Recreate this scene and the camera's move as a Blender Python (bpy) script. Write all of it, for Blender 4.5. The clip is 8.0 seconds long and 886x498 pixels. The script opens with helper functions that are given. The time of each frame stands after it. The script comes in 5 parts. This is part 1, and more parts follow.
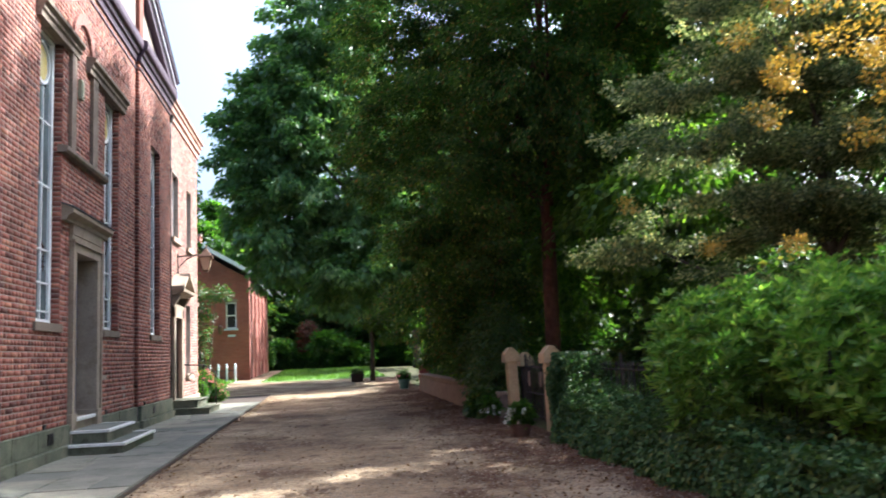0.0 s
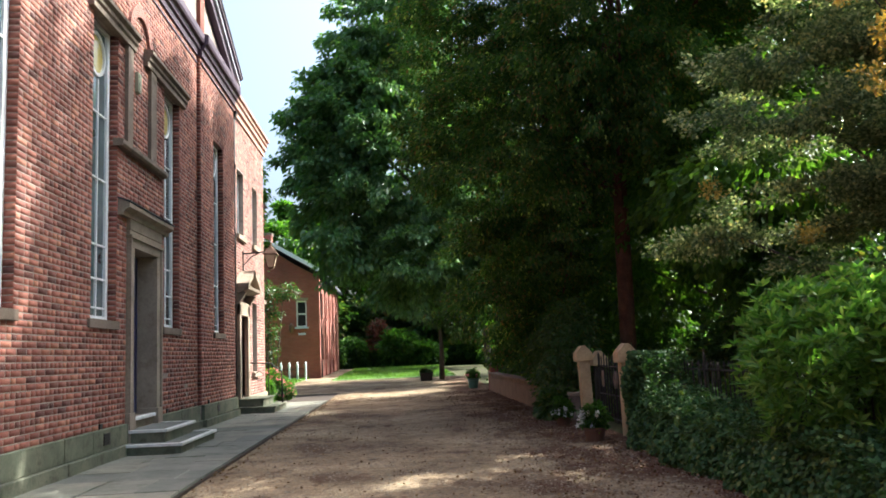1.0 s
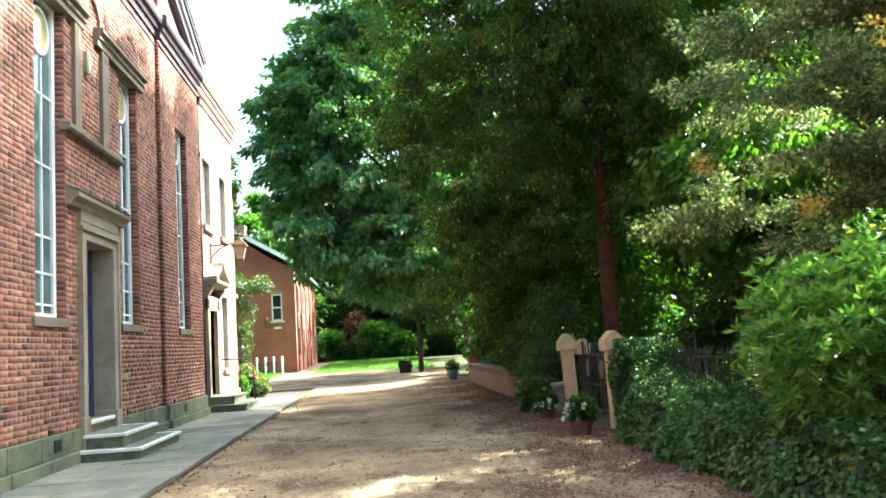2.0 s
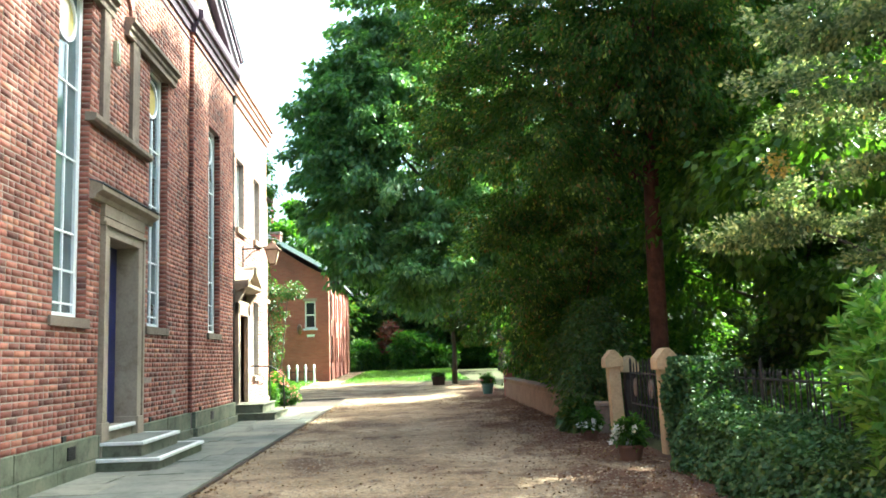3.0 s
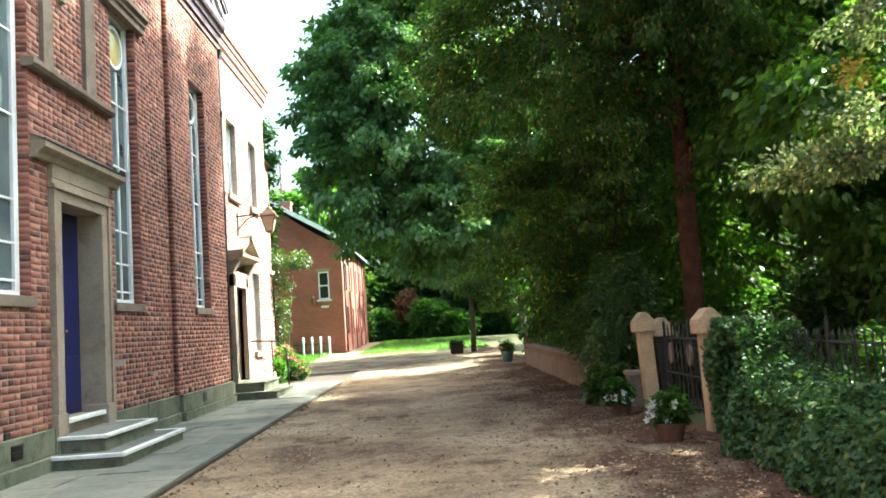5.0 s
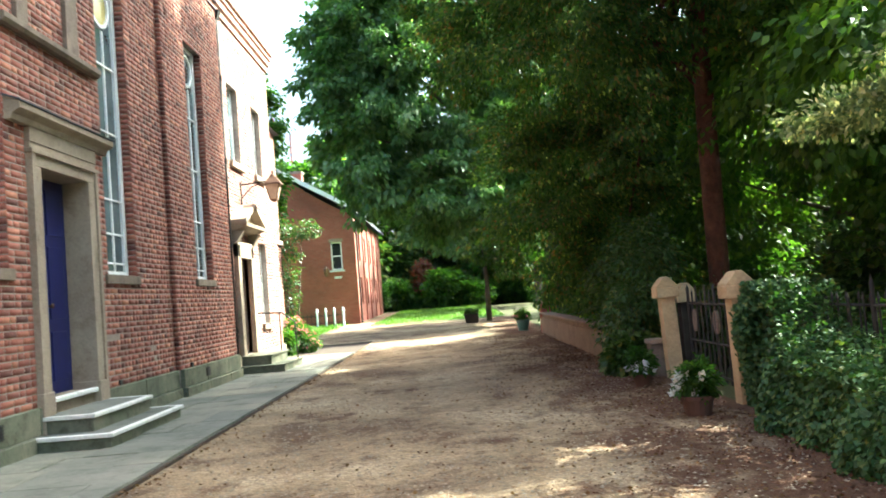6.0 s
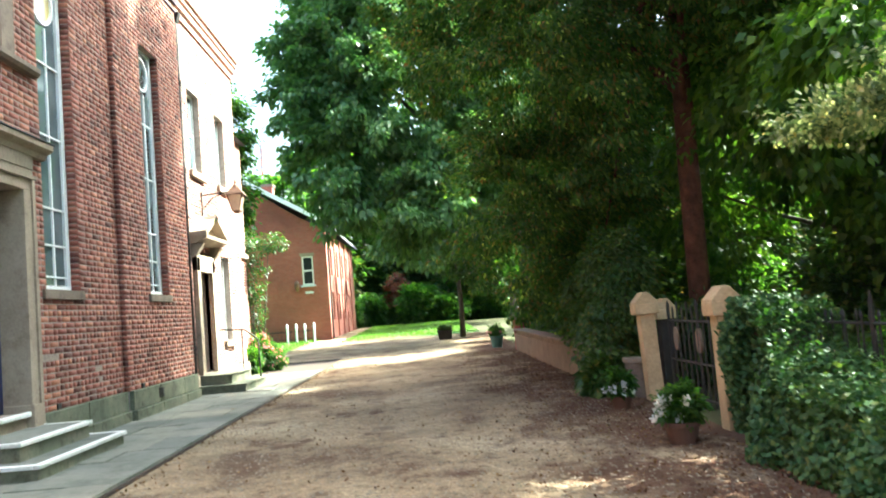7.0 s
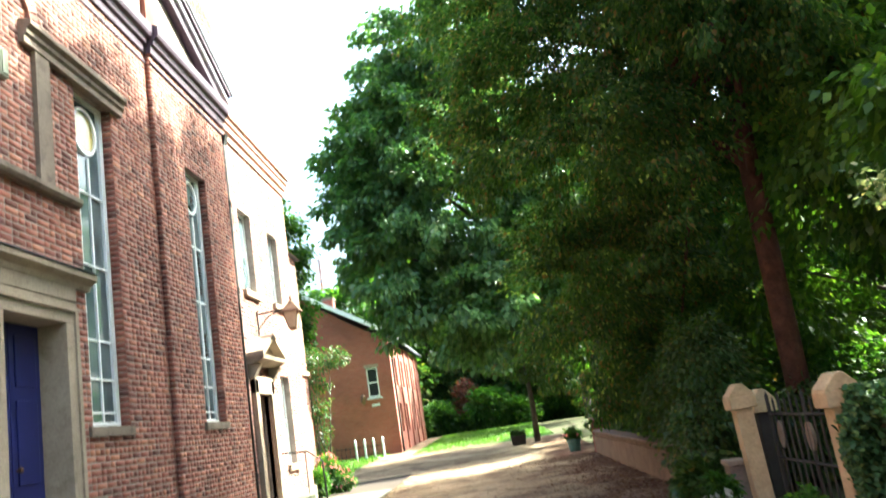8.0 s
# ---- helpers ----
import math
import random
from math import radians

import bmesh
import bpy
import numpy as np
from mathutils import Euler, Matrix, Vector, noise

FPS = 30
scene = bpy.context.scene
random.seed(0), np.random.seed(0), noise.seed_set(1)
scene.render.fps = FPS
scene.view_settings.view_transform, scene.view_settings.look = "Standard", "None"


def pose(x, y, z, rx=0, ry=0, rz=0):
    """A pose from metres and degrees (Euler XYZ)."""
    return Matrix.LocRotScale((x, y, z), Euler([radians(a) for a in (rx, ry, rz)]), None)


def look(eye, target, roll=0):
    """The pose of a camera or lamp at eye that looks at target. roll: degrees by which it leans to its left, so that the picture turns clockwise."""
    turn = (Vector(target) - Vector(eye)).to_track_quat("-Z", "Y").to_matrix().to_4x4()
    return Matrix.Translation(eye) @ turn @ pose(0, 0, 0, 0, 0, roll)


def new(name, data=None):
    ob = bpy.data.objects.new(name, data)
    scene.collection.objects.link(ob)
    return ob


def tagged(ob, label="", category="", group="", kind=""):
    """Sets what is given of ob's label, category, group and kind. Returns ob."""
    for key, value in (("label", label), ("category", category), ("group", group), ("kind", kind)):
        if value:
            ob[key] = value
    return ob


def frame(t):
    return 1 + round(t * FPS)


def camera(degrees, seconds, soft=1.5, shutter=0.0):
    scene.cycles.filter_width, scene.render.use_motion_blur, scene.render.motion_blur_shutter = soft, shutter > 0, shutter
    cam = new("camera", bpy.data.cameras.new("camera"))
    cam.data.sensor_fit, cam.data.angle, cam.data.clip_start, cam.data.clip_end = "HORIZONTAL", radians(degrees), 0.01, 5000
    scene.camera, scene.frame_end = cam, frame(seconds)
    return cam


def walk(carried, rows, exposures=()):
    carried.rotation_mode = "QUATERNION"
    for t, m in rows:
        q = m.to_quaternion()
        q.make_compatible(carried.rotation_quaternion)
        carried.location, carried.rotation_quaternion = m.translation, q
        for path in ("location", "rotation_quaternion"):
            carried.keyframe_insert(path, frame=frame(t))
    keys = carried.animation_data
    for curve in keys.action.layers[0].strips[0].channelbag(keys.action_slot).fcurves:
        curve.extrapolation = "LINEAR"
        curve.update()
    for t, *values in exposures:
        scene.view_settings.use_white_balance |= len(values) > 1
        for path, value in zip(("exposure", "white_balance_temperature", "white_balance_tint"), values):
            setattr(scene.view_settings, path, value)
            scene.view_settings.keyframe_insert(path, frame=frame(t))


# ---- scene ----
cam = camera(57.0, 8.0, 1.7, 0.4)
PATH = [
    (0, (0.35, -0.298, 1.294), (0.635, 1.666, 1.544), -2.5),
    (0.5, (0.457, 0.085, 1.295), (0.612, 2.066, 1.528), -3.2),
    (1, (0.518, 0.382, 1.286), (0.63, 2.363, 1.54), -2.4),
    (1.2, (0.493, 0.53, 1.265), (0.671, 2.505, 1.527), -2.0),
    (2.5, (0.658, 1.439, 1.318), (0.806, 3.423, 1.531), -4.2),
    (3, (0.581, 1.826, 1.307), (0.661, 3.807, 1.569), -2.0),
    (3.5, (0.66, 2.177, 1.294), (0.772, 4.16, 1.532), -4.5),
    (4, (0.772, 2.571, 1.299), (0.887, 4.557, 1.505), -4.9),
    (4.5, (0.774, 2.925, 1.285), (0.833, 4.916, 1.47), -2.8),
    (4.7, (0.789, 3.11, 1.312), (0.844, 5.101, 1.501), -3.2),
    (5.8, (0.961, 3.837, 1.339), (0.931, 5.832, 1.474), -4.9),
    (6, (0.946, 4.003, 1.307), (0.93, 5.999, 1.421), -4.6),
    (6.5, (0.939, 4.33, 1.316), (1.033, 6.327, 1.387), -4.1),
    (7, (1.058, 4.665, 1.314), (1.104, 6.659, 1.46), -4.6),
    (7.5, (1.097, 5.038, 1.327), (1.048, 7.021, 1.586), -5.6),
    (8, (1.081, 5.363, 1.401), (1.007, 7.319, 1.81), -8.7),
]
walk(cam, [(t, look(eye, target, roll)) for t, eye, target, roll in PATH],
     [(t, e, k, g) for t, e, k, g in ((0, 2.2, 5250, 8), (0.5, 1.75, 5250, 11), (1.0, 1.95, 5500, 4), (1.2, 2.4, 5500, -4), (2.5, 3.25, 5450, -10), (4.0, 3.1, 5500, -9), (6.0, 3.1, 5600, -6), (7.0, 3.4, 5500, -8), (8.0, 3.2, 5650, -6))])

# ---- world, sun ----
SUN_EL, SUN_AZ = 47.0, 25.0          # degrees; azimuth from +x towards +y
world = bpy.data.worlds.new("sky")
scene.world = world
world.use_nodes = True
wn = world.node_tree
sky = wn.nodes.new("ShaderNodeTexSky")
sky.sky_type = 'NISHITA'
sky.sun_disc = False
sky.sun_elevation = radians(SUN_EL)
sky.sun_rotation = radians(90 - SUN_AZ)
sky.dust_density = 10.0
wn.links.new(sky.outputs[0], wn.nodes["Background"].inputs[0])
wn.nodes["Background"].inputs[1].default_value = 0.11
sun = new("sun", bpy.data.lights.new("sun", 'SUN'))
sun.data.energy = 5.0
sun.data.angle = radians(0.55)
sun.data.color = (1.0, 0.89, 0.72)
_d = Vector((math.cos(radians(SUN_EL)) * math.cos(radians(SUN_AZ)), math.cos(radians(SUN_EL)) * math.sin(radians(SUN_AZ)), math.sin(radians(SUN_EL))))
sun.matrix_world = look(tuple(_d * 60), (0, 0, 0))

# ---- materials ----


def mat_base(name, rough=0.8, spec=0.3):
    m = bpy.data.materials.new(name)
    m.use_nodes = True
    b = m.node_tree.nodes["Principled BSDF"]
    b.inputs["Roughness"].default_value = rough
    b.inputs["Specular IOR Level"].default_value = spec
    return m, m.node_tree, b


def coords(nt, scale=1.0, kind="Object"):
    tc = nt.nodes.new("ShaderNodeTexCoord")
    mp = nt.nodes.new("ShaderNodeMapping")
    mp.inputs["Scale"].default_value = (scale,) * 3 if isinstance(scale, (int, float)) else scale
    nt.links.new(tc.outputs[kind], mp.inputs[0])
    return mp.outputs[0]


def world_coords(nt, scale=(1, 1, 1)):
    g = nt.nodes.new("ShaderNodeNewGeometry")
    mp = nt.nodes.new("ShaderNodeMapping")
    mp.inputs["Scale"].default_value = scale if not isinstance(scale, (int, float)) else (scale,) * 3
    nt.links.new(g.outputs["Position"], mp.inputs[0])
    return mp.outputs[0]


def noise_tex(nt, vec, scale, detail=4.0, rough=0.6):
    n = nt.nodes.new("ShaderNodeTexNoise")
    n.inputs["Scale"].default_value = scale
    n.inputs["Detail"].default_value = detail
    n.inputs["Roughness"].default_value = rough
    nt.links.new(vec, n.inputs["Vector"])
    return n.outputs["Fac"]


def ramp(nt, fac, stops):
    r = nt.nodes.new("ShaderNodeValToRGB")
    el = r.color_ramp.elements
    while len(el) < len(stops):
        el.new(0.5)
    for e, (p, c) in zip(el, stops):
        e.position = p
        e.color = (*c, 1)
    nt.links.new(fac, r.inputs[0])
    return r.outputs[0]


def mix(nt, a, b, fac, mode='MIX'):
    m = nt.nodes.new("ShaderNodeMix")
    m.data_type = 'RGBA'
    m.blend_type = mode
    for sock, v in ((m.inputs[6], a), (m.inputs[7], b)):
        if isinstance(v, tuple):
            sock.default_value = (*v, 1)
        else:
            nt.links.new(v, sock)
    if isinstance(fac, float):
        m.inputs[0].default_value = fac
    else:
        nt.links.new(fac, m.inputs[0])
    return m.outputs[2]


def bump(nt, bsdf, height, strength=0.4, dist=0.02):
    b = nt.nodes.new("ShaderNodeBump")
    b.inputs["Strength"].default_value = strength
    b.inputs["Distance"].default_value = dist
    nt.links.new(height, b.inputs["Height"])
    nt.links.new(b.outputs[0], bsdf.inputs["Normal"])


def island(nt, kind="island"):
    if kind == "object":
        return nt.nodes.new("ShaderNodeObjectInfo").outputs["Random"]
    return nt.nodes.new("ShaderNodeNewGeometry").outputs["Random Per Island"]


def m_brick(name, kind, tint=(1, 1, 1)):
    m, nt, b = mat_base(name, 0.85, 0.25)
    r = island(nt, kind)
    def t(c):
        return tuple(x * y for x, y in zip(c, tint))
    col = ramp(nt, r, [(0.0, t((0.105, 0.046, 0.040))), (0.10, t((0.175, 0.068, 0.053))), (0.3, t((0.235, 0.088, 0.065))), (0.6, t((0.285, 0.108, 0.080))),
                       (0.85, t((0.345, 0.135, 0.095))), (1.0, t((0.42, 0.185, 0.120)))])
    v = world_coords(nt)
    grime = noise_tex(nt, v, 0.7, 5)
    col = mix(nt, col, (0.55, 0.5, 0.5), ramp(nt, grime, [(0.42, (0, 0, 0)), (0.75, (1, 1, 1))]), 'MULTIPLY')
    fine = noise_tex(nt, v, 55, 6, 0.7)
    col = mix(nt, col, ramp(nt, fine, [(0.25, (0.55, 0.55, 0.55)), (0.7, (1.15, 1.12, 1.1))]), 0.7, 'MULTIPLY')
    nt.links.new(col, b.inputs["Base Color"])
    bump(nt, b, fine, 0.35, 0.006)
    return m


def m_mottled(name, stops, scale, fine=40, rough=0.85, b_str=0.35, b_dist=0.006, grime=(0.5, 0.5, 0.48), spec=0.3, metal=0.0, use_island=None):
    """stops coloured by a broad noise; a fine noise gives grain and relief."""
    m, nt, b = mat_base(name, rough, spec)
    b.inputs["Metallic"].default_value = metal
    v = world_coords(nt)
    col = ramp(nt, noise_tex(nt, v, scale, 5), stops)
    f = noise_tex(nt, v, fine, 6, 0.7)
    col = mix(nt, col, ramp(nt, f, [(0.25, (0.6, 0.6, 0.6)), (0.72, (1.2, 1.2, 1.2))]), 0.6, 'MULTIPLY')
    g = noise_tex(nt, v, scale * 3.1, 6, 0.75)
    col = mix(nt, col, grime, ramp(nt, g, [(0.5, (0, 0, 0)), (0.72, (1, 1, 1))]), 'MULTIPLY')
    if use_island:
        r = island(nt, use_island)
        col = mix(nt, col, ramp(nt, r, [(0.0, (0.72, 0.74, 0.76)), (0.5, (1, 1, 1)), (1.0, (1.25, 1.2, 1.12))]), 0.8, 'MULTIPLY')
    nt.links.new(col, b.inputs["Base Color"])
    bump(nt, b, f, b_str, b_dist)
    return m


def m_leaf(name, stops, translucent=0.35, rough=0.38, glow=(1.0, 1.15, 0.35), spec=0.4):
    m, nt, b = mat_base(name, rough, spec)
    r = island(nt)
    col = ramp(nt, r, stops)
    v = world_coords(nt)
    n = noise_tex(nt, v, 0.55, 3)
    col = mix(nt, col, ramp(nt, n, [(0.3, (0.7, 0.75, 0.75)), (0.7, (1.2, 1.15, 1.0))]), 0.8, 'MULTIPLY')
    nt.links.new(col, b.inputs["Base Color"])
    tr = nt.nodes.new("ShaderNodeBsdfTranslucent")
    nt.links.new(mix(nt, col, glow, 1.0, 'MULTIPLY'), tr.inputs[0])
    ms = nt.nodes.new("ShaderNodeMixShader")
    ms.inputs[0].default_value = translucent
    nt.links.new(b.outputs[0], ms.inputs[1])
    nt.links.new(tr.outputs[0], ms.inputs[2])
    nt.links.new(ms.outputs[0], nt.nodes["Material Output"].inputs[0])
    return m


def m_plain(name, col, rough=0.5, metal=0.0, spec=0.4, var=0.12, scale=9.0):
    m, nt, b = mat_base(name, rough, spec)
    b.inputs["Metallic"].default_value = metal
    v = world_coords(nt)
    n = noise_tex(nt, v, scale, 6, 0.7)
    c = mix(nt, tuple(col), ramp(nt, n, [(0.25, (1 - 2 * var,) * 3), (0.7, (1 + var,) * 3)]), 1.0, 'MULTIPLY')
    nt.links.new(c, b.inputs["Base Color"])
    bump(nt, b, noise_tex(nt, v, 80, 4), 0.15, 0.003)
    return m


BRICK = m_brick("brick", "object")
BRICK_J = m_brick("brick_joined", "island")
# Same brick made paler: the house's full sun is put into the colour.
BRICK_SUN_PALE = m_brick("brick_sun_pale", "island", (1.35, 1.75, 1.95))
BRICK_BUFF = m_brick("brick_buff", "island", (0.68, 0.95, 0.78))
BRICK_BUFF_ONE = m_brick("brick_buff_single", "object", (0.68, 0.95, 0.78))
MORTAR_BUFF = m_mottled("mortar_buff", [(0.3, (0.14, 0.10, 0.068)), (0.7, (0.21, 0.15, 0.10))], 2.0, 60)
MORTAR = m_mottled("mortar", [(0.3, (0.25, 0.20, 0.175)), (0.7, (0.36, 0.30, 0.26))], 2.0, 60)
STONE = m_mottled("sandstone", [(0.3, (0.25, 0.195, 0.145)), (0.7, (0.35, 0.285, 0.215))], 1.3, 35, grime=(0.7, 0.66, 0.62))
STONE_DARK = m_mottled("weathered_stone", [(0.3, (0.15, 0.115, 0.09)), (0.7, (0.23, 0.18, 0.14))], 1.5, 35)
PLINTH = m_mottled("plinth_stone", [(0.3, (0.085, 0.10, 0.068)), (0.5, (0.14, 0.145, 0.10)), (0.75, (0.21, 0.195, 0.14))], 1.6, 30, grime=(0.4, 0.42, 0.38))
POST_STONE = m_mottled("post_stone", [(0.3, (0.40, 0.29, 0.155)), (0.7, (0.56, 0.42, 0.25))], 2.0, 30, grime=(0.75, 0.72, 0.66))
STEP_EDGE = m_mottled("step_edge", [(0.3, (0.66, 0.66, 0.62)), (0.7, (0.80, 0.79, 0.75))], 3.0, 40, grime=(0.7, 0.7, 0.68))
PAVING = m_mottled("paving_stone", [(0.3, (0.115, 0.12, 0.10)), (0.55, (0.18, 0.178, 0.148)), (0.8, (0.24, 0.225, 0.19))], 0.9, 30, grime=(0.55, 0.57, 0.52), use_island="object")
WHITE = m_plain("white_paint", (0.78, 0.79, 0.80), 0.4, var=0.04)
NAVY = m_plain("navy_paint", (0.013, 0.017, 0.095), 0.35, var=0.1)
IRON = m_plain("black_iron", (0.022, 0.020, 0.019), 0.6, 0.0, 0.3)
COPPER = m_plain("lamp_copper", (0.15, 0.085, 0.055), 0.5, 0.5)
SLATE = m_mottled("slate", [(0.3, (0.07, 0.075, 0.085)), (0.7, (0.13, 0.135, 0.15))], 2.0, 30)
LEADWHITE = m_plain("roof_verge", (0.62, 0.65, 0.70), 0.5)
CORNICE = m_plain("painted_cornice", (0.075, 0.048, 0.072), 0.55, var=0.15)
CORNICE2 = m_plain("eaves_board", (0.52, 0.30, 0.24), 0.6, var=0.15)
BARK = m_mottled("bark", [(0.3, (0.06, 0.024, 0.014)), (0.7, (0.145, 0.058, 0.034))], 5.0, 11, b_str=1.0, b_dist=0.05)
BARK_GREY = m_mottled("bark_grey", [(0.3, (0.05, 0.045, 0.035)), (0.7, (0.11, 0.095, 0.075))], 3.0, 26, b_str=0.8, b_dist=0.02)
TERRACOTTA = m_plain("terracotta", (0.095, 0.052, 0.034), 0.85)
SOIL = m_plain("soil", (0.05, 0.035, 0.025), 0.95)
DARKWOOD = m_plain("dark_timber", (0.035, 0.028, 0.024), 0.8, var=0.2)
GREENPOT = m_plain("green_glaze", (0.05, 0.12, 0.10), 0.4)
FENCE = m_mottled("old_fence", [(0.3, (0.10, 0.045, 0.022)), (0.7, (0.17, 0.08, 0.04))], 2.0, 30)

LEAF_DARK = m_leaf("leaf_dark", [(0.0, (0.032, 0.070, 0.020)), (0.7, (0.064, 0.125, 0.034)), (0.93, (0.12, 0.155, 0.038)), (1.0, (0.19, 0.145, 0.05))], 0.45)
# The ramp's palest few leaves are painted glints of light.
LEAF_BEECH = m_leaf("leaf_beech", [(0.0, (0.026, 0.060, 0.016)), (0.5, (0.052, 0.105, 0.026)), (0.82, (0.095, 0.145, 0.036)), (0.90, (0.14, 0.115, 0.042)), (0.955, (0.19, 0.10, 0.05)), (0.97, (0.24, 0.30, 0.09)), (1.0, (0.32, 0.38, 0.12))], 0.56, 0.5, glow=(1.65, 1.85, 0.65), spec=0.22)
LEAF_CHESTNUT = m_leaf("leaf_chestnut", [(0.0, (0.080, 0.165, 0.065)), (0.7, (0.135, 0.25, 0.10)), (1.0, (0.22, 0.32, 0.12))], 0.55, 0.33, spec=0.6)
LEAF_WOOD = m_leaf("leaf_wood", [(0.0, (0.032, 0.070, 0.018)), (0.7, (0.060, 0.13, 0.03)), (1.0, (0.12, 0.19, 0.04))], 0.58, 0.45, glow=(1.4, 1.7, 0.35), spec=0.3)
LEAF_HOLLY = m_leaf("leaf_holly", [(0.0, (0.070, 0.112, 0.048)), (0.45, (0.14, 0.185, 0.088)), (0.72, (0.28, 0.32, 0.165)), (0.93, (0.50, 0.51, 0.31)), (1.0, (0.50, 0.40, 0.13))], 0.45, 0.5, glow=(1.15, 1.2, 0.75), spec=0.28)
LEAF_BRIGHT = m_leaf("leaf_sycamore", [(0.0, (0.050, 0.105, 0.022)), (0.6, (0.085, 0.165, 0.032)), (1.0, (0.16, 0.25, 0.045))], 0.58, 0.4, glow=(1.1, 1.25, 0.3))
LEAF_RHODO = m_leaf("leaf_rhododendron", [(0.0, (0.070, 0.160, 0.034)), (0.6, (0.140, 0.275, 0.058)), (1.0, (0.26, 0.38, 0.10))], 0.5, 0.38, glow=(1.3, 1.4, 0.5), spec=0.4)
LEAF_IVY = m_leaf("leaf_ivy", [(0.0, (0.030, 0.072, 0.026)), (0.7, (0.058, 0.122, 0.040)), (0.92, (0.11, 0.175, 0.052)), (1.0, (0.17, 0.21, 0.07))], 0.25, 0.5, spec=0.22)
# Sunlight on holly leaves, given as a gold leaf colour.
LEAF_SUNLIT = m_leaf("leaf_sunlit", [(0.0, (0.38, 0.27, 0.06)), (1.0, (0.62, 0.48, 0.13))], 0.4, glow=(1.2, 1.0, 0.4))
LEAF_COPPER = m_leaf("leaf_copper", [(0.0, (0.10, 0.035, 0.022)), (1.0, (0.20, 0.075, 0.045))], 0.4, glow=(1.3, 0.8, 0.5))
PETAL = m_leaf("petal_white", [(0.0, (0.70, 0.70, 0.68)), (1.0, (0.82, 0.82, 0.80))], 0.25, glow=(1, 1, 1))
PETAL_PINK = m_leaf("petal_pink", [(0.0, (0.55, 0.10, 0.12)), (1.0, (0.75, 0.28, 0.30))], 0.25, glow=(1, 1, 1))
GRASS_BLADE = m_leaf("grass_blade", [(0.0, (0.06, 0.13, 0.02)), (1.0, (0.14, 0.24, 0.04))], 0.4)
MULCH = m_leaf("leaf_mulch", [(0.0, (0.045, 0.018, 0.010)), (0.7, (0.090, 0.040, 0.022)), (1.0, (0.16, 0.085, 0.045))], 0.1, 0.8, spec=0.1)
LITTER = m_leaf("leaf_litter", [(0.0, (0.09, 0.045, 0.022)), (0.6, (0.14, 0.08, 0.045)), (1.0, (0.22, 0.145, 0.08))], 0.2, 0.7, spec=0.15)


def m_glass(name):
    m, nt, b = mat_base(name, 0.04, 0.6)
    v = world_coords(nt)
    # reflected sky is partly put into this teal mottle
    nt.links.new(ramp(nt, noise_tex(nt, v, 1.2, 2), [(0.35, (0.05, 0.075, 0.085)), (0.65, (0.12, 0.155, 0.165))]), b.inputs["Base Color"])
    bump(nt, b, noise_tex(nt, v, 3.0, 2), 0.08, 0.02)
    return m


GLASS = m_glass("old_window_glass")
GLASS_DARK = m_plain("dark_window_glass", (0.02, 0.025, 0.03), 0.15, var=0.1)
GLASS_LAMP = m_plain("lamp_glass", (0.55, 0.42, 0.30), 0.15, var=0.1)
GLASS_YELLOW = m_plain("yellow_glass", (0.50, 0.42, 0.15), 0.1, var=0.1)


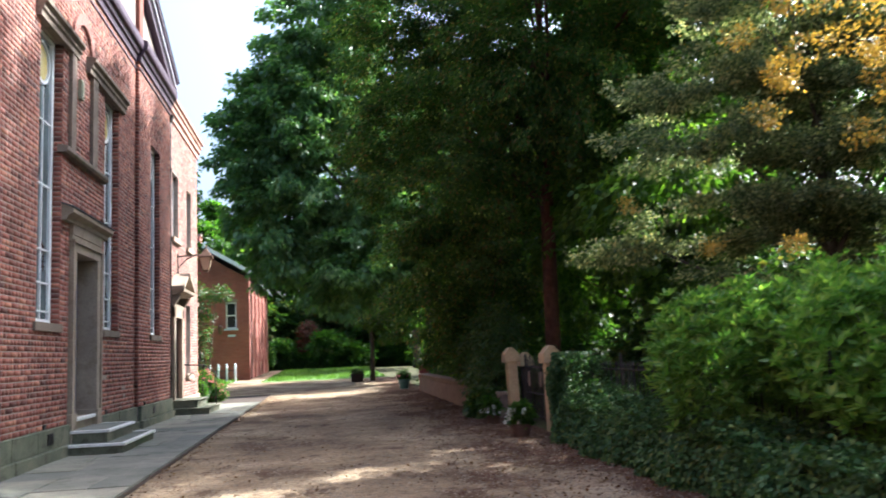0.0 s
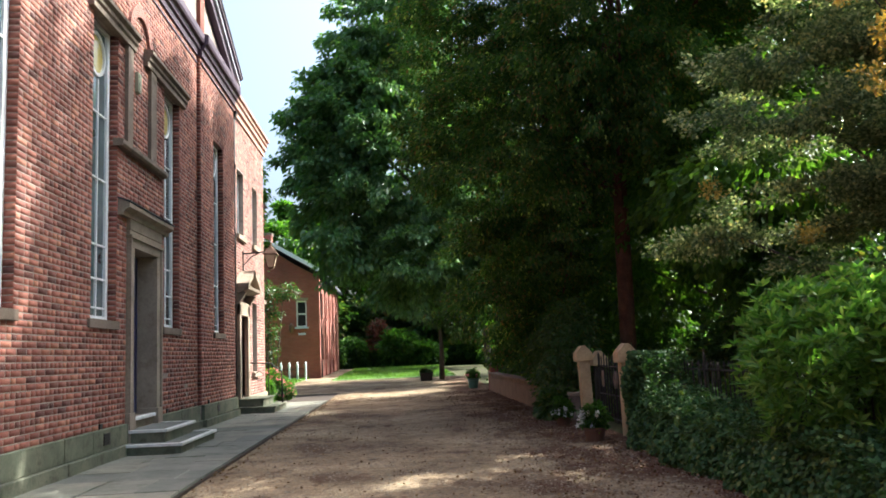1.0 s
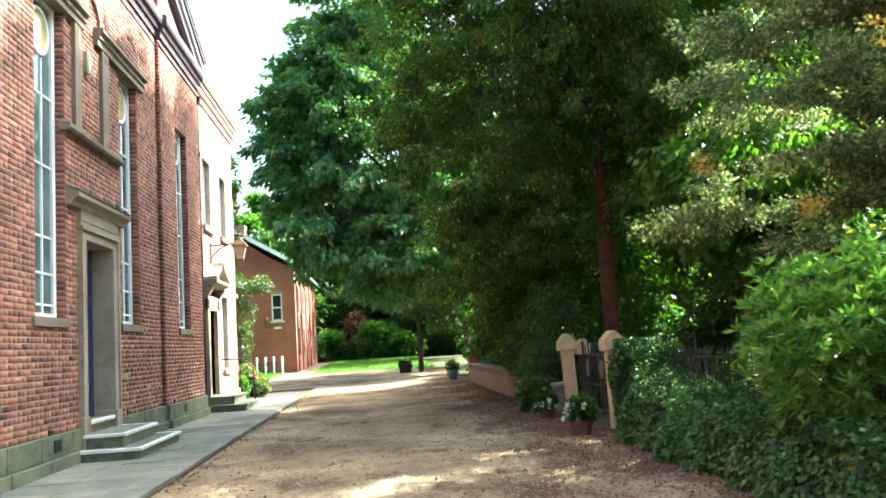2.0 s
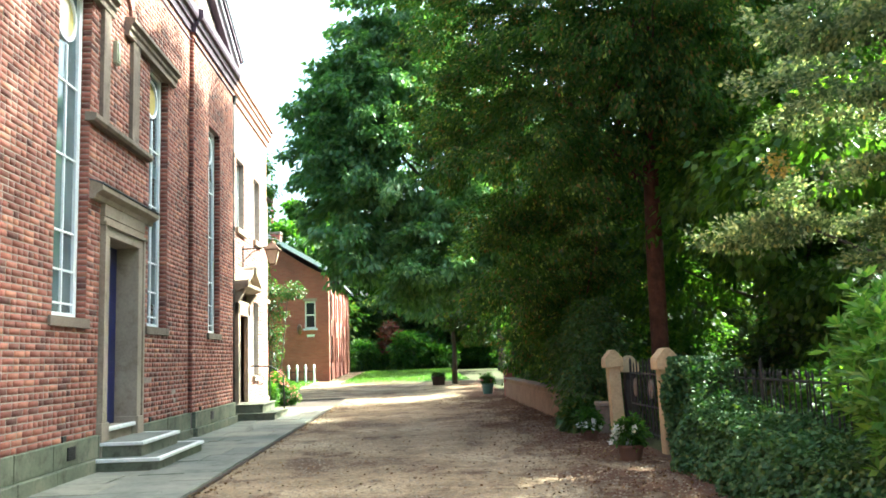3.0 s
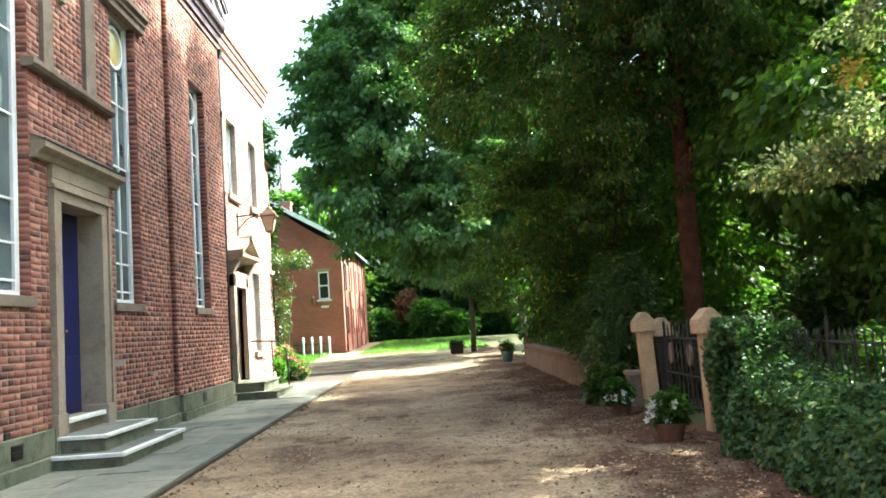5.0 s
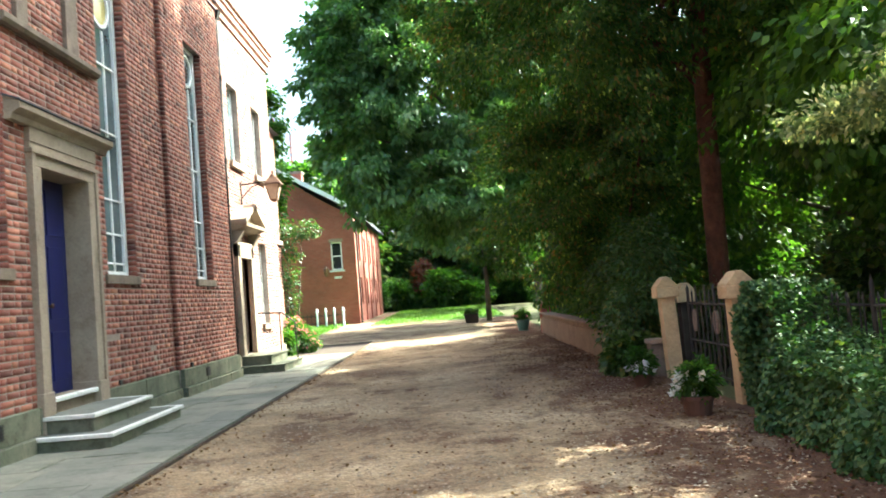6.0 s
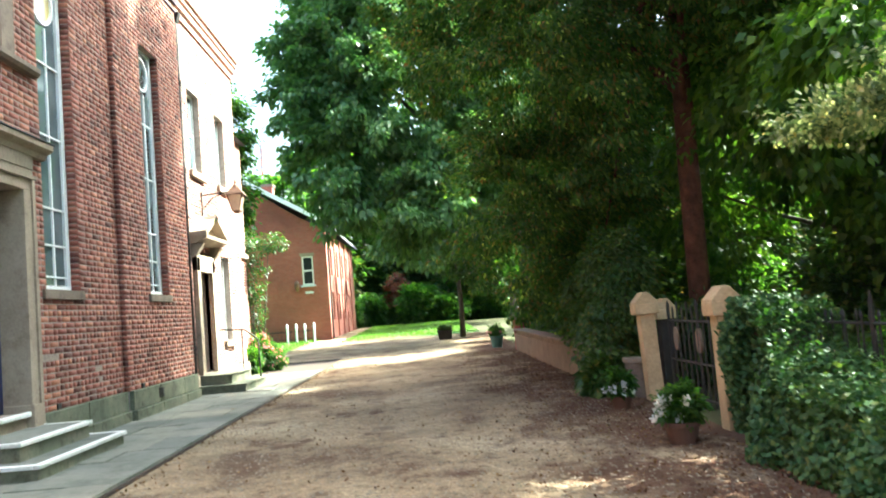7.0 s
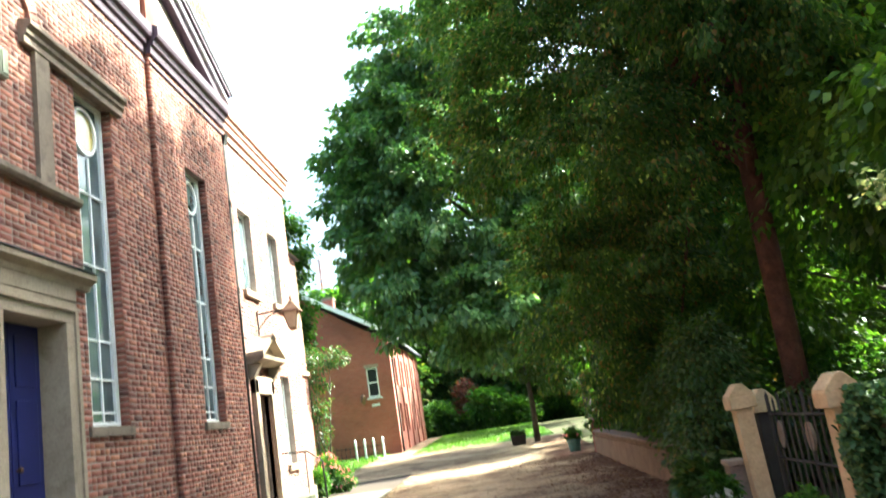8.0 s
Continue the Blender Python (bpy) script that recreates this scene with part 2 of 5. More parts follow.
def m_gravel():
    m, nt, b = mat_base("gravel", 0.95, 0.2)
    v = world_coords(nt)
    broad = noise_tex(nt, v, 0.45, 6, 0.65)
    col = ramp(nt, broad, [(0.36, (0.11, 0.074, 0.048)), (0.5, (0.255, 0.188, 0.118)), (0.64, (0.36, 0.285, 0.19))])
    vo = nt.nodes.new("ShaderNodeTexVoronoi")
    vo.inputs["Scale"].default_value = 42
    nt.links.new(v, vo.inputs["Vector"])
    bw = nt.nodes.new("ShaderNodeSeparateColor")
    nt.links.new(vo.outputs["Color"], bw.inputs[0])
    col = mix(nt, col, ramp(nt, bw.outputs[0], [(0.0, (0.62, 0.6, 0.58)), (0.6, (1, 1, 1)), (1.0, (1.4, 1.36, 1.3))]), 0.7, 'MULTIPLY')
    mid = noise_tex(nt, v, 7.0, 6, 0.75)
    col = mix(nt, col, (0.45, 0.38, 0.33), ramp(nt, mid, [(0.52, (0, 0, 0)), (0.68, (1, 1, 1))]), 'MULTIPLY')
    mulch = noise_tex(nt, world_coords(nt, (1.5, 0.9, 1)), 1.1, 7, 0.72)
    col = mix(nt, col, (0.085, 0.047, 0.028), ramp(nt, mulch, [(0.53, (0, 0, 0)), (0.62, (0.8, 0.8, 0.8))]))
    # leaf mulch drifts against the low wall
    sx = nt.nodes.new("ShaderNodeSeparateXYZ")
    nt.links.new(v, sx.inputs[0])
    lift = nt.nodes.new("ShaderNodeMapRange")
    lift.inputs["From Min"].default_value, lift.inputs["From Max"].default_value = 0.6, 3.6
    lift.inputs["To Min"].default_value, lift.inputs["To Max"].default_value = 0.0, 0.26
    nt.links.new(sx.outputs[0], lift.inputs[0])
    drift = nt.nodes.new("ShaderNodeMath")
    nt.links.new(lift.outputs[0], drift.inputs[0])
    nt.links.new(noise_tex(nt, world_coords(nt, (1.0, 0.55, 1)), 0.9, 8, 0.7), drift.inputs[1])
    col = mix(nt, col, (0.072, 0.032, 0.018), ramp(nt, drift.outputs[0], [(0.60, (0, 0, 0)), (0.72, (0.9, 0.9, 0.9))]))
    nt.links.new(col, b.inputs["Base Color"])
    inv = nt.nodes.new("ShaderNodeMath")
    inv.operation = 'SUBTRACT'
    inv.inputs[0].default_value = 1.0
    nt.links.new(vo.outputs["Distance"], inv.inputs[1])
    bump(nt, b, inv.outputs[0], 0.7, 0.02)
    return m


def m_ground():
    m, nt, b = mat_base("ground_soil_grass", 0.95, 0.15)
    v = world_coords(nt)
    col = ramp(nt, noise_tex(nt, v, 0.5, 6, 0.7), [(0.35, (0.045, 0.035, 0.022)), (0.55, (0.055, 0.06, 0.025)), (0.7, (0.06, 0.09, 0.03))])
    nt.links.new(col, b.inputs["Base Color"])
    bump(nt, b, noise_tex(nt, v, 12, 6, 0.7), 0.6, 0.05)
    return m


GRAVEL, GROUND = m_gravel(), m_ground()
LAWN = m_mottled("lawn", [(0.3, (0.06, 0.14, 0.02)), (0.7, (0.13, 0.23, 0.04))], 1.5, 40, b_str=0.6, b_dist=0.03, grime=(0.7, 0.8, 0.6))

# ---- mesh helpers ----


class MB:
    """Collects faces for one mesh."""

    def __init__(self):
        self.v, self.f = [], []

    def box(self, x0, x1, y0, y1, z0, z1):
        k = len(self.v)
        self.v += [(x0, y0, z0), (x1, y0, z0), (x1, y1, z0), (x0, y1, z0), (x0, y0, z1), (x1, y0, z1), (x1, y1, z1), (x0, y1, z1)]
        self.f += [tuple(k + i for i in q) for q in ((0, 3, 2, 1), (4, 5, 6, 7), (0, 1, 5, 4), (1, 2, 6, 5), (2, 3, 7, 6), (3, 0, 4, 7))]
        return self

    def prism(self, pts, y0, y1, axis="y"):
        """A closed outline of (x, z) run from y0 to y1; axis x: (y, z) run along x; axis z: (x, y) run up."""
        n, k = len(pts), len(self.v)
        def p(a, b, c):
            return (a, c, b) if axis == "y" else ((c, a, b) if axis == "x" else (a, b, c))
        for c in (y0, y1):
            self.v += [p(a, b, c) for a, b in pts]
        self.f += [tuple(range(k, k + n)), tuple(range(k + 2 * n - 1, k + n - 1, -1))]
        self.f += [(k + i, k + n + i, k + n + (i + 1) % n, k + (i + 1) % n) for i in range(n)]
        return self

    def lathe(self, cx, cy, prof, seg=16):
        k = len(self.v)
        for r, z in prof:
            self.v += [(cx + r * math.cos(2 * math.pi * i / seg), cy + r * math.sin(2 * math.pi * i / seg), z) for i in range(seg)]
        for j in range(len(prof) - 1):
            for i in range(seg):
                a, b = k + j * seg + i, k + j * seg + (i + 1) % seg
                self.f.append((a, b, b + seg, a + seg))
        self.f.append(tuple(k + i for i in reversed(range(seg))))
        self.f.append(tuple(k + (len(prof) - 1) * seg + i for i in range(seg)))
        return self

    def tube(self, pts, radii, seg=8):
        """A bent tube through points."""
        k = len(self.v)
        for j, p in enumerate(pts):
            a, b = Vector(pts[max(j - 1, 0)]), Vector(pts[min(j + 1, len(pts) - 1)])
            d = (b - a).normalized()
            u = d.cross(Vector((0.31, 0.95, 0.1))).normalized()
            w = d.cross(u)
            for i in range(seg):
                t = 2 * math.pi * i / seg
                self.v.append(tuple(Vector(p) + radii[j] * (math.cos(t) * u + math.sin(t) * w)))
        for j in range(len(pts) - 1):
            for i in range(seg):
                a, b = k + j * seg + i, k + j * seg + (i + 1) % seg
                self.f.append((a, b, b + seg, a + seg))
        self.f.append(tuple(k + i for i in reversed(range(seg))))
        self.f.append(tuple(k + (len(pts) - 1) * seg + i for i in range(seg)))
        return self


def mesh_of(name, mb, material, bevel=0.0, smooth=False):
    me = bpy.data.meshes.new(name)
    me.from_pydata(mb.v, [], mb.f)
    bm = bmesh.new()
    bm.from_mesh(me)
    bmesh.ops.recalc_face_normals(bm, faces=bm.faces)
    if bevel:
        bmesh.ops.bevel(bm, geom=[e for e in bm.edges if e.calc_face_angle(0) > 0.5], offset=bevel, segments=2, affect='EDGES', profile=0.6, clamp_overlap=True)
    bm.to_mesh(me)
    bm.free()
    if smooth:
        me.shade_smooth()
    me.materials.append(material)
    return me


def part(name, mb, material, parent=None, label="", bevel=0.0, smooth=False):
    ob = new(name, mesh_of(name, mb, material, bevel, smooth))
    if parent:
        ob.parent = parent
        ob.matrix_parent_inverse = parent.matrix_world.inverted()
    if label:
        ob["label"] = label
    return ob


def thing(name, label, category, at=(0, 0, 0), group="", kind=""):
    e = new(name)
    e.empty_display_size = 0.2
    e.location = at
    e.matrix_world = Matrix.Translation(at)
    return tagged(e, label, category, group, kind)


def big_mesh(name, verts, faces, material, smooth=False):
    """Quads or triangles from numpy arrays."""
    me = bpy.data.meshes.new(name)
    n, k = len(faces), faces.shape[1]
    me.vertices.add(len(verts))
    me.vertices.foreach_set("co", np.asarray(verts, dtype=np.float32).ravel())
    me.loops.add(n * k)
    me.loops.foreach_set("vertex_index", np.asarray(faces, dtype=np.int32).ravel())
    me.polygons.add(n)
    me.polygons.foreach_set("loop_start", np.arange(0, n * k, k, dtype=np.int32))
    me.update(calc_edges=True)
    if smooth:
        me.shade_smooth()
    me.materials.append(material)
    return me


def leaf_mesh(name, centres, dirs, length, width, material, rng, droop=0.25, shape="quad"):
    """One folded leaf at each centre, pointing along dirs: a kite of two quads' worth of corners."""
    n = len(centres)
    d = dirs / np.linalg.norm(dirs, axis=1, keepdims=True)
    up = rng.normal(size=(n, 3)) * 0.55 + np.array([0, 0, 1.0])
    s = np.cross(d, up)
    s /= np.linalg.norm(s, axis=1, keepdims=True) + 1e-9
    u = np.cross(s, d)
    L = (length * rng.uniform(0.7, 1.3, n))[:, None]
    Wd = (width * rng.uniform(0.75, 1.25, n))[:, None]
    base = centres
    tip = centres + d * L - np.array([0, 0, 1.0]) * L * droop
    mid = centres + d * L * 0.48 - u * Wd * 0.12
    a = mid + s * Wd * 0.5 + u * Wd * 0.16
    b = mid - s * Wd * 0.5 + u * Wd * 0.16
    verts = np.stack([base, a, tip, b], axis=1).reshape(-1, 3)
    k = np.arange(n)[:, None] * 4
    faces = k + np.array([[0, 1, 2, 3]])
    if shape == "fold":
        faces = np.concatenate([k + np.array([[0, 1, 2]]), k + np.array([[0, 2, 3]])])
    return big_mesh(name, verts, faces, material)

# ---- ground ----


def rise(y):
    return 0.011 * max(0.0, y - 26.0) if y < 80 else 0.594 + 0.02 * (y - 80)


def sheet(name, x0, x1, y0, y1, nx, ny, material, z=0.0, rough=0.0, kind="structure", label="", category="", mound=None):
    xs, ys = np.linspace(x0, x1, nx + 1), np.linspace(y0, y1, ny + 1)
    v = []
    for y in ys:
        for x in xs:
            h = z + rise(y)
            if rough:
                h += rough * noise.noise((x * 0.9, y * 0.9, 3.1)) + 0.35 * rough * noise.noise((x * 4.1, y * 4.1, 7.0))
            if mound:
                h += mound(x, y)
            v.append((x, y, h))
    f = np.array([[j * (nx + 1) + i, j * (nx + 1) + i + 1, (j + 1) * (nx + 1) + i + 1, (j + 1) * (nx + 1) + i] for j in range(ny) for i in range(nx)])
    ob = new(name, big_mesh(name, np.array(v), f, material, True))
    return tagged(ob, label, category, kind=kind)


WALL = -3.47          # the chapel's brick face
sheet("ground", -900, 900, -300, 1500, 90, 180, GROUND, -0.06, label="dark soil and rough grass of the grounds", category="ground")
sheet("driveway", -1.72, 3.75, -14, 30, 84, 420, GRAVEL, 0.0, 0.016, label="worn gravel drive strewn with fallen leaves", category="driveway")
sheet("forecourt", -12, 3.7, 30, 41, 60, 60, GRAVEL, 0.0, 0.016, label="sunlit gravel forecourt at the end of the drive", category="driveway")
sheet("path", -4.5, -2.9, 41, 84, 20, 120, GRAVEL, 0.015, 0.01, label="pale gravel path between the lawns", category="path")
sheet("lawn", -2.9, 3.2, 41, 62, 30, 80, LAWN, 0.02, 0.02, label="mown green lawn beside the path", category="lawn")
sheet("lawn", -9, -4.5, 35, 45.9, 30, 60, LAWN, 0.03, 0.02, label="small mown lawn before the brick house", category="lawn")
tagged(part("pavement", MB().box(-4.2, -1.72, -14, 30, -0.25, 0.015), SOIL), "stone-flagged pavement along the chapel", "pavement", kind="structure")

# ---- brick walls ----
BW, BH, JO = 0.223, 0.063, 0.012


def brick_wall(x, y0, y1, z0, z1, holes, proud=0.008, axis="x", cut=None):
    """Rectangles (a0, a1, z0, z1) of brick faces in a bond of two stretchers and a header, with the holes left out."""
    out = []
    z, row = z0, 0
    while z < z1 - 0.02:
        top = min(z + BH, z1)
        spans = [(y0, y1)]
        for h0, h1, hz0, hz1 in holes:
            hz1 = hz1(z) if callable(hz1) else hz1
            if hz0 < top - 0.02 and hz1 > z + 0.02:
                spans = [s for a, b in spans for s in ((a, min(b, h0)), (max(a, h1), b)) if s[1] - s[0] > 0.03]
        for a, b in spans:
            if cut:
                a, b = cut(a, b, z)
            yy, k = a, row
            if row % 5 == 4:
                yy = a
            first = True
            while yy < b - 0.025:
                header = (row % 4 == 3) or (k % 3 == 2)
                w = (BW - JO) / 2 if header else BW
                if first and row % 2:
                    w = (BW - JO) / 2 if not header else BW
                first = False
                e = min(yy + w, b)
                if b - e < 0.04:
                    e = b
                out.append((yy, e, z, top))
                yy = e + JO
                k += 1
        z += BH + JO
        row += 1
    return out


def brick_mesh(rects, x, proud, depth, rng, sign=1, axis="x"):
    """Joined bricks whose faces stand out of the mortar plane at x."""
    r = np.array(rects)
    n = len(r)
    p = x + sign * (proud + rng.uniform(-0.001, 0.002, n))
    c = 0.002
    back = np.full(n, x - sign * depth)
    y0, y1, z0, z1 = (r[:, i] for i in range(4))
    y0, y1 = y0 + rng.uniform(-0.002, 0.002, n), y1 + rng.uniform(-0.002, 0.002, n)
    z0, z1 = z0 + rng.uniform(-0.0015, 0.0015, n), z1 + rng.uniform(-0.0015, 0.0015, n)
    V = np.stack([np.stack(t, 1) for t in ((back, y0, z0), (back, y1, z0), (back, y1, z1), (back, y0, z1),
                                           (p, y0 + c, z0 + c), (p, y1 - c, z0 + c), (p, y1 - c, z1 - c), (p, y0 + c, z1 - c))], 1).reshape(-1, 3)
    if axis == "y":
        V = V[:, [1, 0, 2]]
    k = np.arange(n)[:, None, None] * 8
    F = (k + np.array([[[4, 5, 6, 7], [0, 1, 5, 4], [1, 2, 6, 5], [2, 3, 7, 6], [3, 0, 4, 7]]])).reshape(-1, 4)
    if (sign < 0) != (axis == "y"):
        F = F[:, ::-1]
    return V, F


RNG = np.random.default_rng(5)
WIN = [(8.15, 9.05), (11.17, 12.13), (14.49, 15.45), (17.95, 18.86)]        # tall windows along the front
WZ0, WZ1 = 1.93, 6.12
DOOR = (12.55, 14.16, 0.0, 3.42)
HOLES = [(a, b, WZ0 - 0.12, WZ1) for a, b in WIN] + [DOOR]
CH0, CH1, CH_TOP = -6.0, 20.16, 7.75
BAY = 16.8            # the end bay stands proud from here on


def slab(name, holes, x0, x1, y0, y1, z0, z1, material, parent, bevel=0.0):
    """A wall from x0 to x1 with rectangular openings through it, as one mesh of upright strips."""
    mb = MB()
    cuts = sorted({y0, y1, *[c for h in holes for c in h[:2] if y0 < c < y1]})
    for a, b in zip(cuts, cuts[1:]):
        gaps = sorted((h[2], h[3]) for h in holes if h[0] <= a + 1e-6 and h[1] >= b - 1e-6)
        z = z0
        for g0, g1 in gaps:
            if g0 > z:
                mb.box(x0, x1, a, b, z, g0)
            z = max(z, g1)
        if z < z1:
            mb.box(x0, x1, a, b, z, z1)
    return part(name, mb, material, parent)


def joined_bricks(rects, x, parent, material, axis="x", sign=1, proud=0.0025, name="brickwork"):
    v, f = brick_mesh(rects, x, proud, 0.004, RNG, sign, axis)
    ob = new(name, big_mesh(name, v, f, material))
    ob.parent = parent
    return tagged(ob, kind="stuff")


BRICK_UNITS = {}


def single_bricks(rects, x, parent):
    """Bricks as objects of their own; alike sizes share one mesh."""
    for a, b, z0, z1 in rects:
        key = (round(b - a, 3), round(z1 - z0, 3))
        if key not in BRICK_UNITS:
            v, f = brick_mesh([(0, key[0], 0, key[1])], 0, 0.0025, 0.004, RNG)
            BRICK_UNITS[key] = big_mesh("brick", v, f, BRICK)
        ob = new("brick", BRICK_UNITS[key])
        ob.parent = parent
        ob.location = (x + random.uniform(-0.002, 0.003), a, z0)


# ---- the chapel ----
chapel = thing("wall_front", "tall red brick chapel front with dappled sunlight", "chapel wall", kind="structure")
XM = WALL - 0.003
PLINTH_TOP = 0.48
slab("wall_core", [(a, b, WZ0, WZ1) for a, b in WIN] + [(DOOR[0], DOOR[1], 0.0, DOOR[3])], XM - 0.42, XM, CH0, BAY, 0.0, CH_TOP, MORTAR, chapel)
slab("wall_core", [(*WIN[3], WZ0, WZ1)], XM - 0.42, XM + 0.07, BAY, CH1, 0.0, CH_TOP, MORTAR, chapel)
PROUD_X = XM + 0.07
# blind arch, sill and stone strips over the door are laid on the wall, so bricks run behind them only round the edges
ARCH_C, ARCH_Z = 13.11, 6.40
front = brick_wall(WALL, CH0, BAY, PLINTH_TOP, CH_TOP, [(a, b, WZ0 - 0.13, WZ1) for a, b in WIN[:3]] + [(DOOR[0] - 0.0, DOOR[1], 0.0, DOOR[3] + 0.15)])
bay = brick_wall(WALL, BAY, CH1, PLINTH_TOP, CH_TOP, [(*WIN[3], WZ0 - 0.13, WZ1)])
near = [r for r in front if 14.16 < r[0] < 16.8 and r[2] < 1.75] + [r for r in front if 11.0 < r[0] < 12.6 and r[2] < 1.25]
near = near[:300]
near_set = set(near)
joined_bricks([r for r in front if r not in near_set], XM, chapel, BRICK_J)
joined_bricks(bay, PROUD_X, chapel, BRICK_J)


def reveal_bricks(y, x_face, z0, z1, depth, parent, face=-1):
    """Bricks on the side of an opening, turned towards the viewer's side."""
    rects, z, k = [], z0, 0
    while z < z1 - 0.03:
        if k % 2:
            rects.append((x_face - depth, x_face, z, min(z + BH, z1)))
        else:
            rects.append((x_face - depth, x_face, z, min(z + BH, z1)))
        z += BH + JO
        k += 1
    joined_bricks(rects, y, parent, BRICK_J, "y", face, 0.006, "reveal_brickwork")


for i, (a, b) in enumerate(WIN):
    xf = WALL + (0.08 if i == 3 else 0)
    reveal_bricks(b, xf, WZ0, WZ1, 0.125, chapel, -1)
reveal_bricks(BAY, PROUD_X + 0.006, PLINTH_TOP, CH_TOP, 0.08, chapel, -1)

# plinth: two courses of long stones
plinth_edges = []
y = CH0
while y < CH1 - 0.2:
    e = min(y + random.uniform(0.75, 1.35), CH1)
    if y < DOOR[0] + 0.1 < e:
        e = DOOR[0] - 0.012
    if y < BAY < e and e - BAY > 0.1:
        e = BAY
    if CH1 - e < 0.3:
        e = CH1
    plinth_edges.append((y, e))
    y = e if e != DOOR[0] - 0.012 else DOOR[1] + 0.012
for a, b in plinth_edges:
    x = WALL + (0.08 if a >= BAY - 0.01 else 0)
    part("plinth_stone", MB().box(x - 0.2, x + 0.055 + random.uniform(-0.004, 0.004), a + 0.004, b - 0.004, 0.20, PLINTH_TOP), PLINTH, chapel, bevel=0.012)
    part("plinth_stone", MB().box(x - 0.2, x + 0.10 + random.uniform(-0.006, 0.006), a + 0.004, b - 0.004, -0.03, 0.196), PLINTH, chapel, bevel=0.015)


def air_grille(y, z, w=0.22, h=0.15, x=WALL + 0.057):
    g = thing("air_grille", "small black cast-iron ventilation grille in the plinth", "vent", (x, y, z), "plinth vents")
    part("backing", MB().box(x - 0.01, x + 0.002, y, y + w, z, z + h), IRON, g)
    for k in range(5):
        part("slat", MB().box(x - 0.002, x + 0.012, y, y + w, z + 0.01 + k * h / 5, z + 0.02 + k * h / 5), IRON, g)


air_grille(11.55, 0.27)
air_grille(17.9, 0.27, x=WALL + 0.137)
# solid black blocks give the dark inside small holes
for y, x in ((11.52, WALL), (14.62, WALL), (17.3, WALL + 0.08)):
    part("weep_hole_dark", MB().box(x - 0.01, x + 0.014, y, y + 0.10, PLINTH_TOP + 0.005, PLINTH_TOP + 0.07), IRON, chapel, "black block standing in for a dark brickwork opening")


def tall_window(k, a, b, x, yellow):
    w = thing(f"window_{k}", "tall narrow white-painted sash window with a round top light", "window", (x, a, WZ0), kind="structure")
    xi = x - 0.12                # front of the frame
    t = 0.10
    fr = MB().box(xi - 0.08, xi, a, a + t, WZ0, WZ1).box(xi - 0.08, xi, b - t, b, WZ0, WZ1).box(xi - 0.08, xi, a + t, b - t, WZ1 - 0.06, WZ1)
    fr.box(xi - 0.08, xi + 0.006, a + t, b - t, WZ0, WZ0 + 0.06)
    part("window_frame", fr, WHITE, w, bevel=0.006)
    inner = b - a - 2 * t
    zc, rad = WZ1 - 0.10 - inner * 0.46, inner * 0.42
    yc = (a + b) / 2
    zb = zc - rad - 0.03
    for fy in (0.2, 0.58):
        yy = a + t + inner * fy
        part("glazing_bar", MB().box(xi - 0.05, xi - 0.008, yy - 0.015, yy + 0.015, WZ0 + 0.06, zb), WHITE, w)
    zs = [WZ0 + 0.17] + [z for z in (2.50, 2.97, 3.90, 4.83) if z < zb]
    for z in zs:
        part("glazing_bar", MB().box(xi - 0.052, xi - 0.006, a + t, b - t, z - 0.012, z + 0.012), WHITE, w)
    ring = MB()
    n = 28
    pts = [(yc + rad * math.cos(2 * math.pi * i / n), zc + rad * math.sin(2 * math.pi * i / n)) for i in range(n)]
    inn = [(yc + (rad - 0.045) * math.cos(2 * math.pi * i / n), zc + (rad - 0.045) * math.sin(2 * math.pi * i / n)) for i in range(n)]
    for i in range(n):
        j = (i + 1) % n
        ring.prism([pts[i], pts[j], inn[j], inn[i]], xi - 0.055, xi - 0.004, "x")
    part("round_light_frame", ring, WHITE, w)
    disc = MB().prism(inn, xi - 0.040, xi - 0.032, "x")
    part("round_pane", disc, GLASS_YELLOW if yellow else GLASS, w, "yellow-tinted round glass pane" if yellow else "dark round glass pane")
    ys = [a + t] + [a + t + inner * f for f in (0.2, 0.58)] + [b - t]
    zz = [WZ0 + 0.06] + zs + [zb]
    for y0, y1 in zip(ys, ys[1:]):
        for z0, z1 in zip(zz, zz[1:]):
            tilt = random.uniform(-0.004, 0.004)
            p = MB().prism([(y0 + 0.012, z0 + 0.01), (y1 - 0.012, z0 + 0.01), (y1 - 0.012, z1 - 0.01), (y0 + 0.012, z1 - 0.01)], xi - 0.036, xi - 0.030, "x")
            p.v = [(vx + tilt * (1 if vy > (y0 + y1) / 2 else -1), vy, vz) for vx, vy, vz in p.v]
            part("pane", p, GLASS, w)
    part("top_panel", MB().box(xi - 0.06, xi - 0.042, a + t, b - t, zb, WZ1 - 0.06), GLASS, w)
    part("window_sill", MB().box(x - 0.2, x + 0.035, a - 0.10, b + 0.06, WZ0 - 0.125, WZ0 - 0.004), STONE_DARK, w, "weathered stone sill", bevel=0.008)
    # black sheet drawn for the unlit room behind the glass
    part("unlit_room_sheet", MB().box(x - 0.41, x - 0.40, a, b, WZ0, WZ1), IRON, w)


for k, (a, b) in enumerate(WIN):
    tall_window(k + 1, a, b, WALL + (0.08 if k == 3 else 0), k in (1, 2))

# composite window: imposts over the side lights, blind arch, sill band and stone strips between them
venetian = thing("blind_arch", "blind arched brick panel with weathered stone imposts over the door", "arch", (WALL, ARCH_C, 4.5), kind="structure")
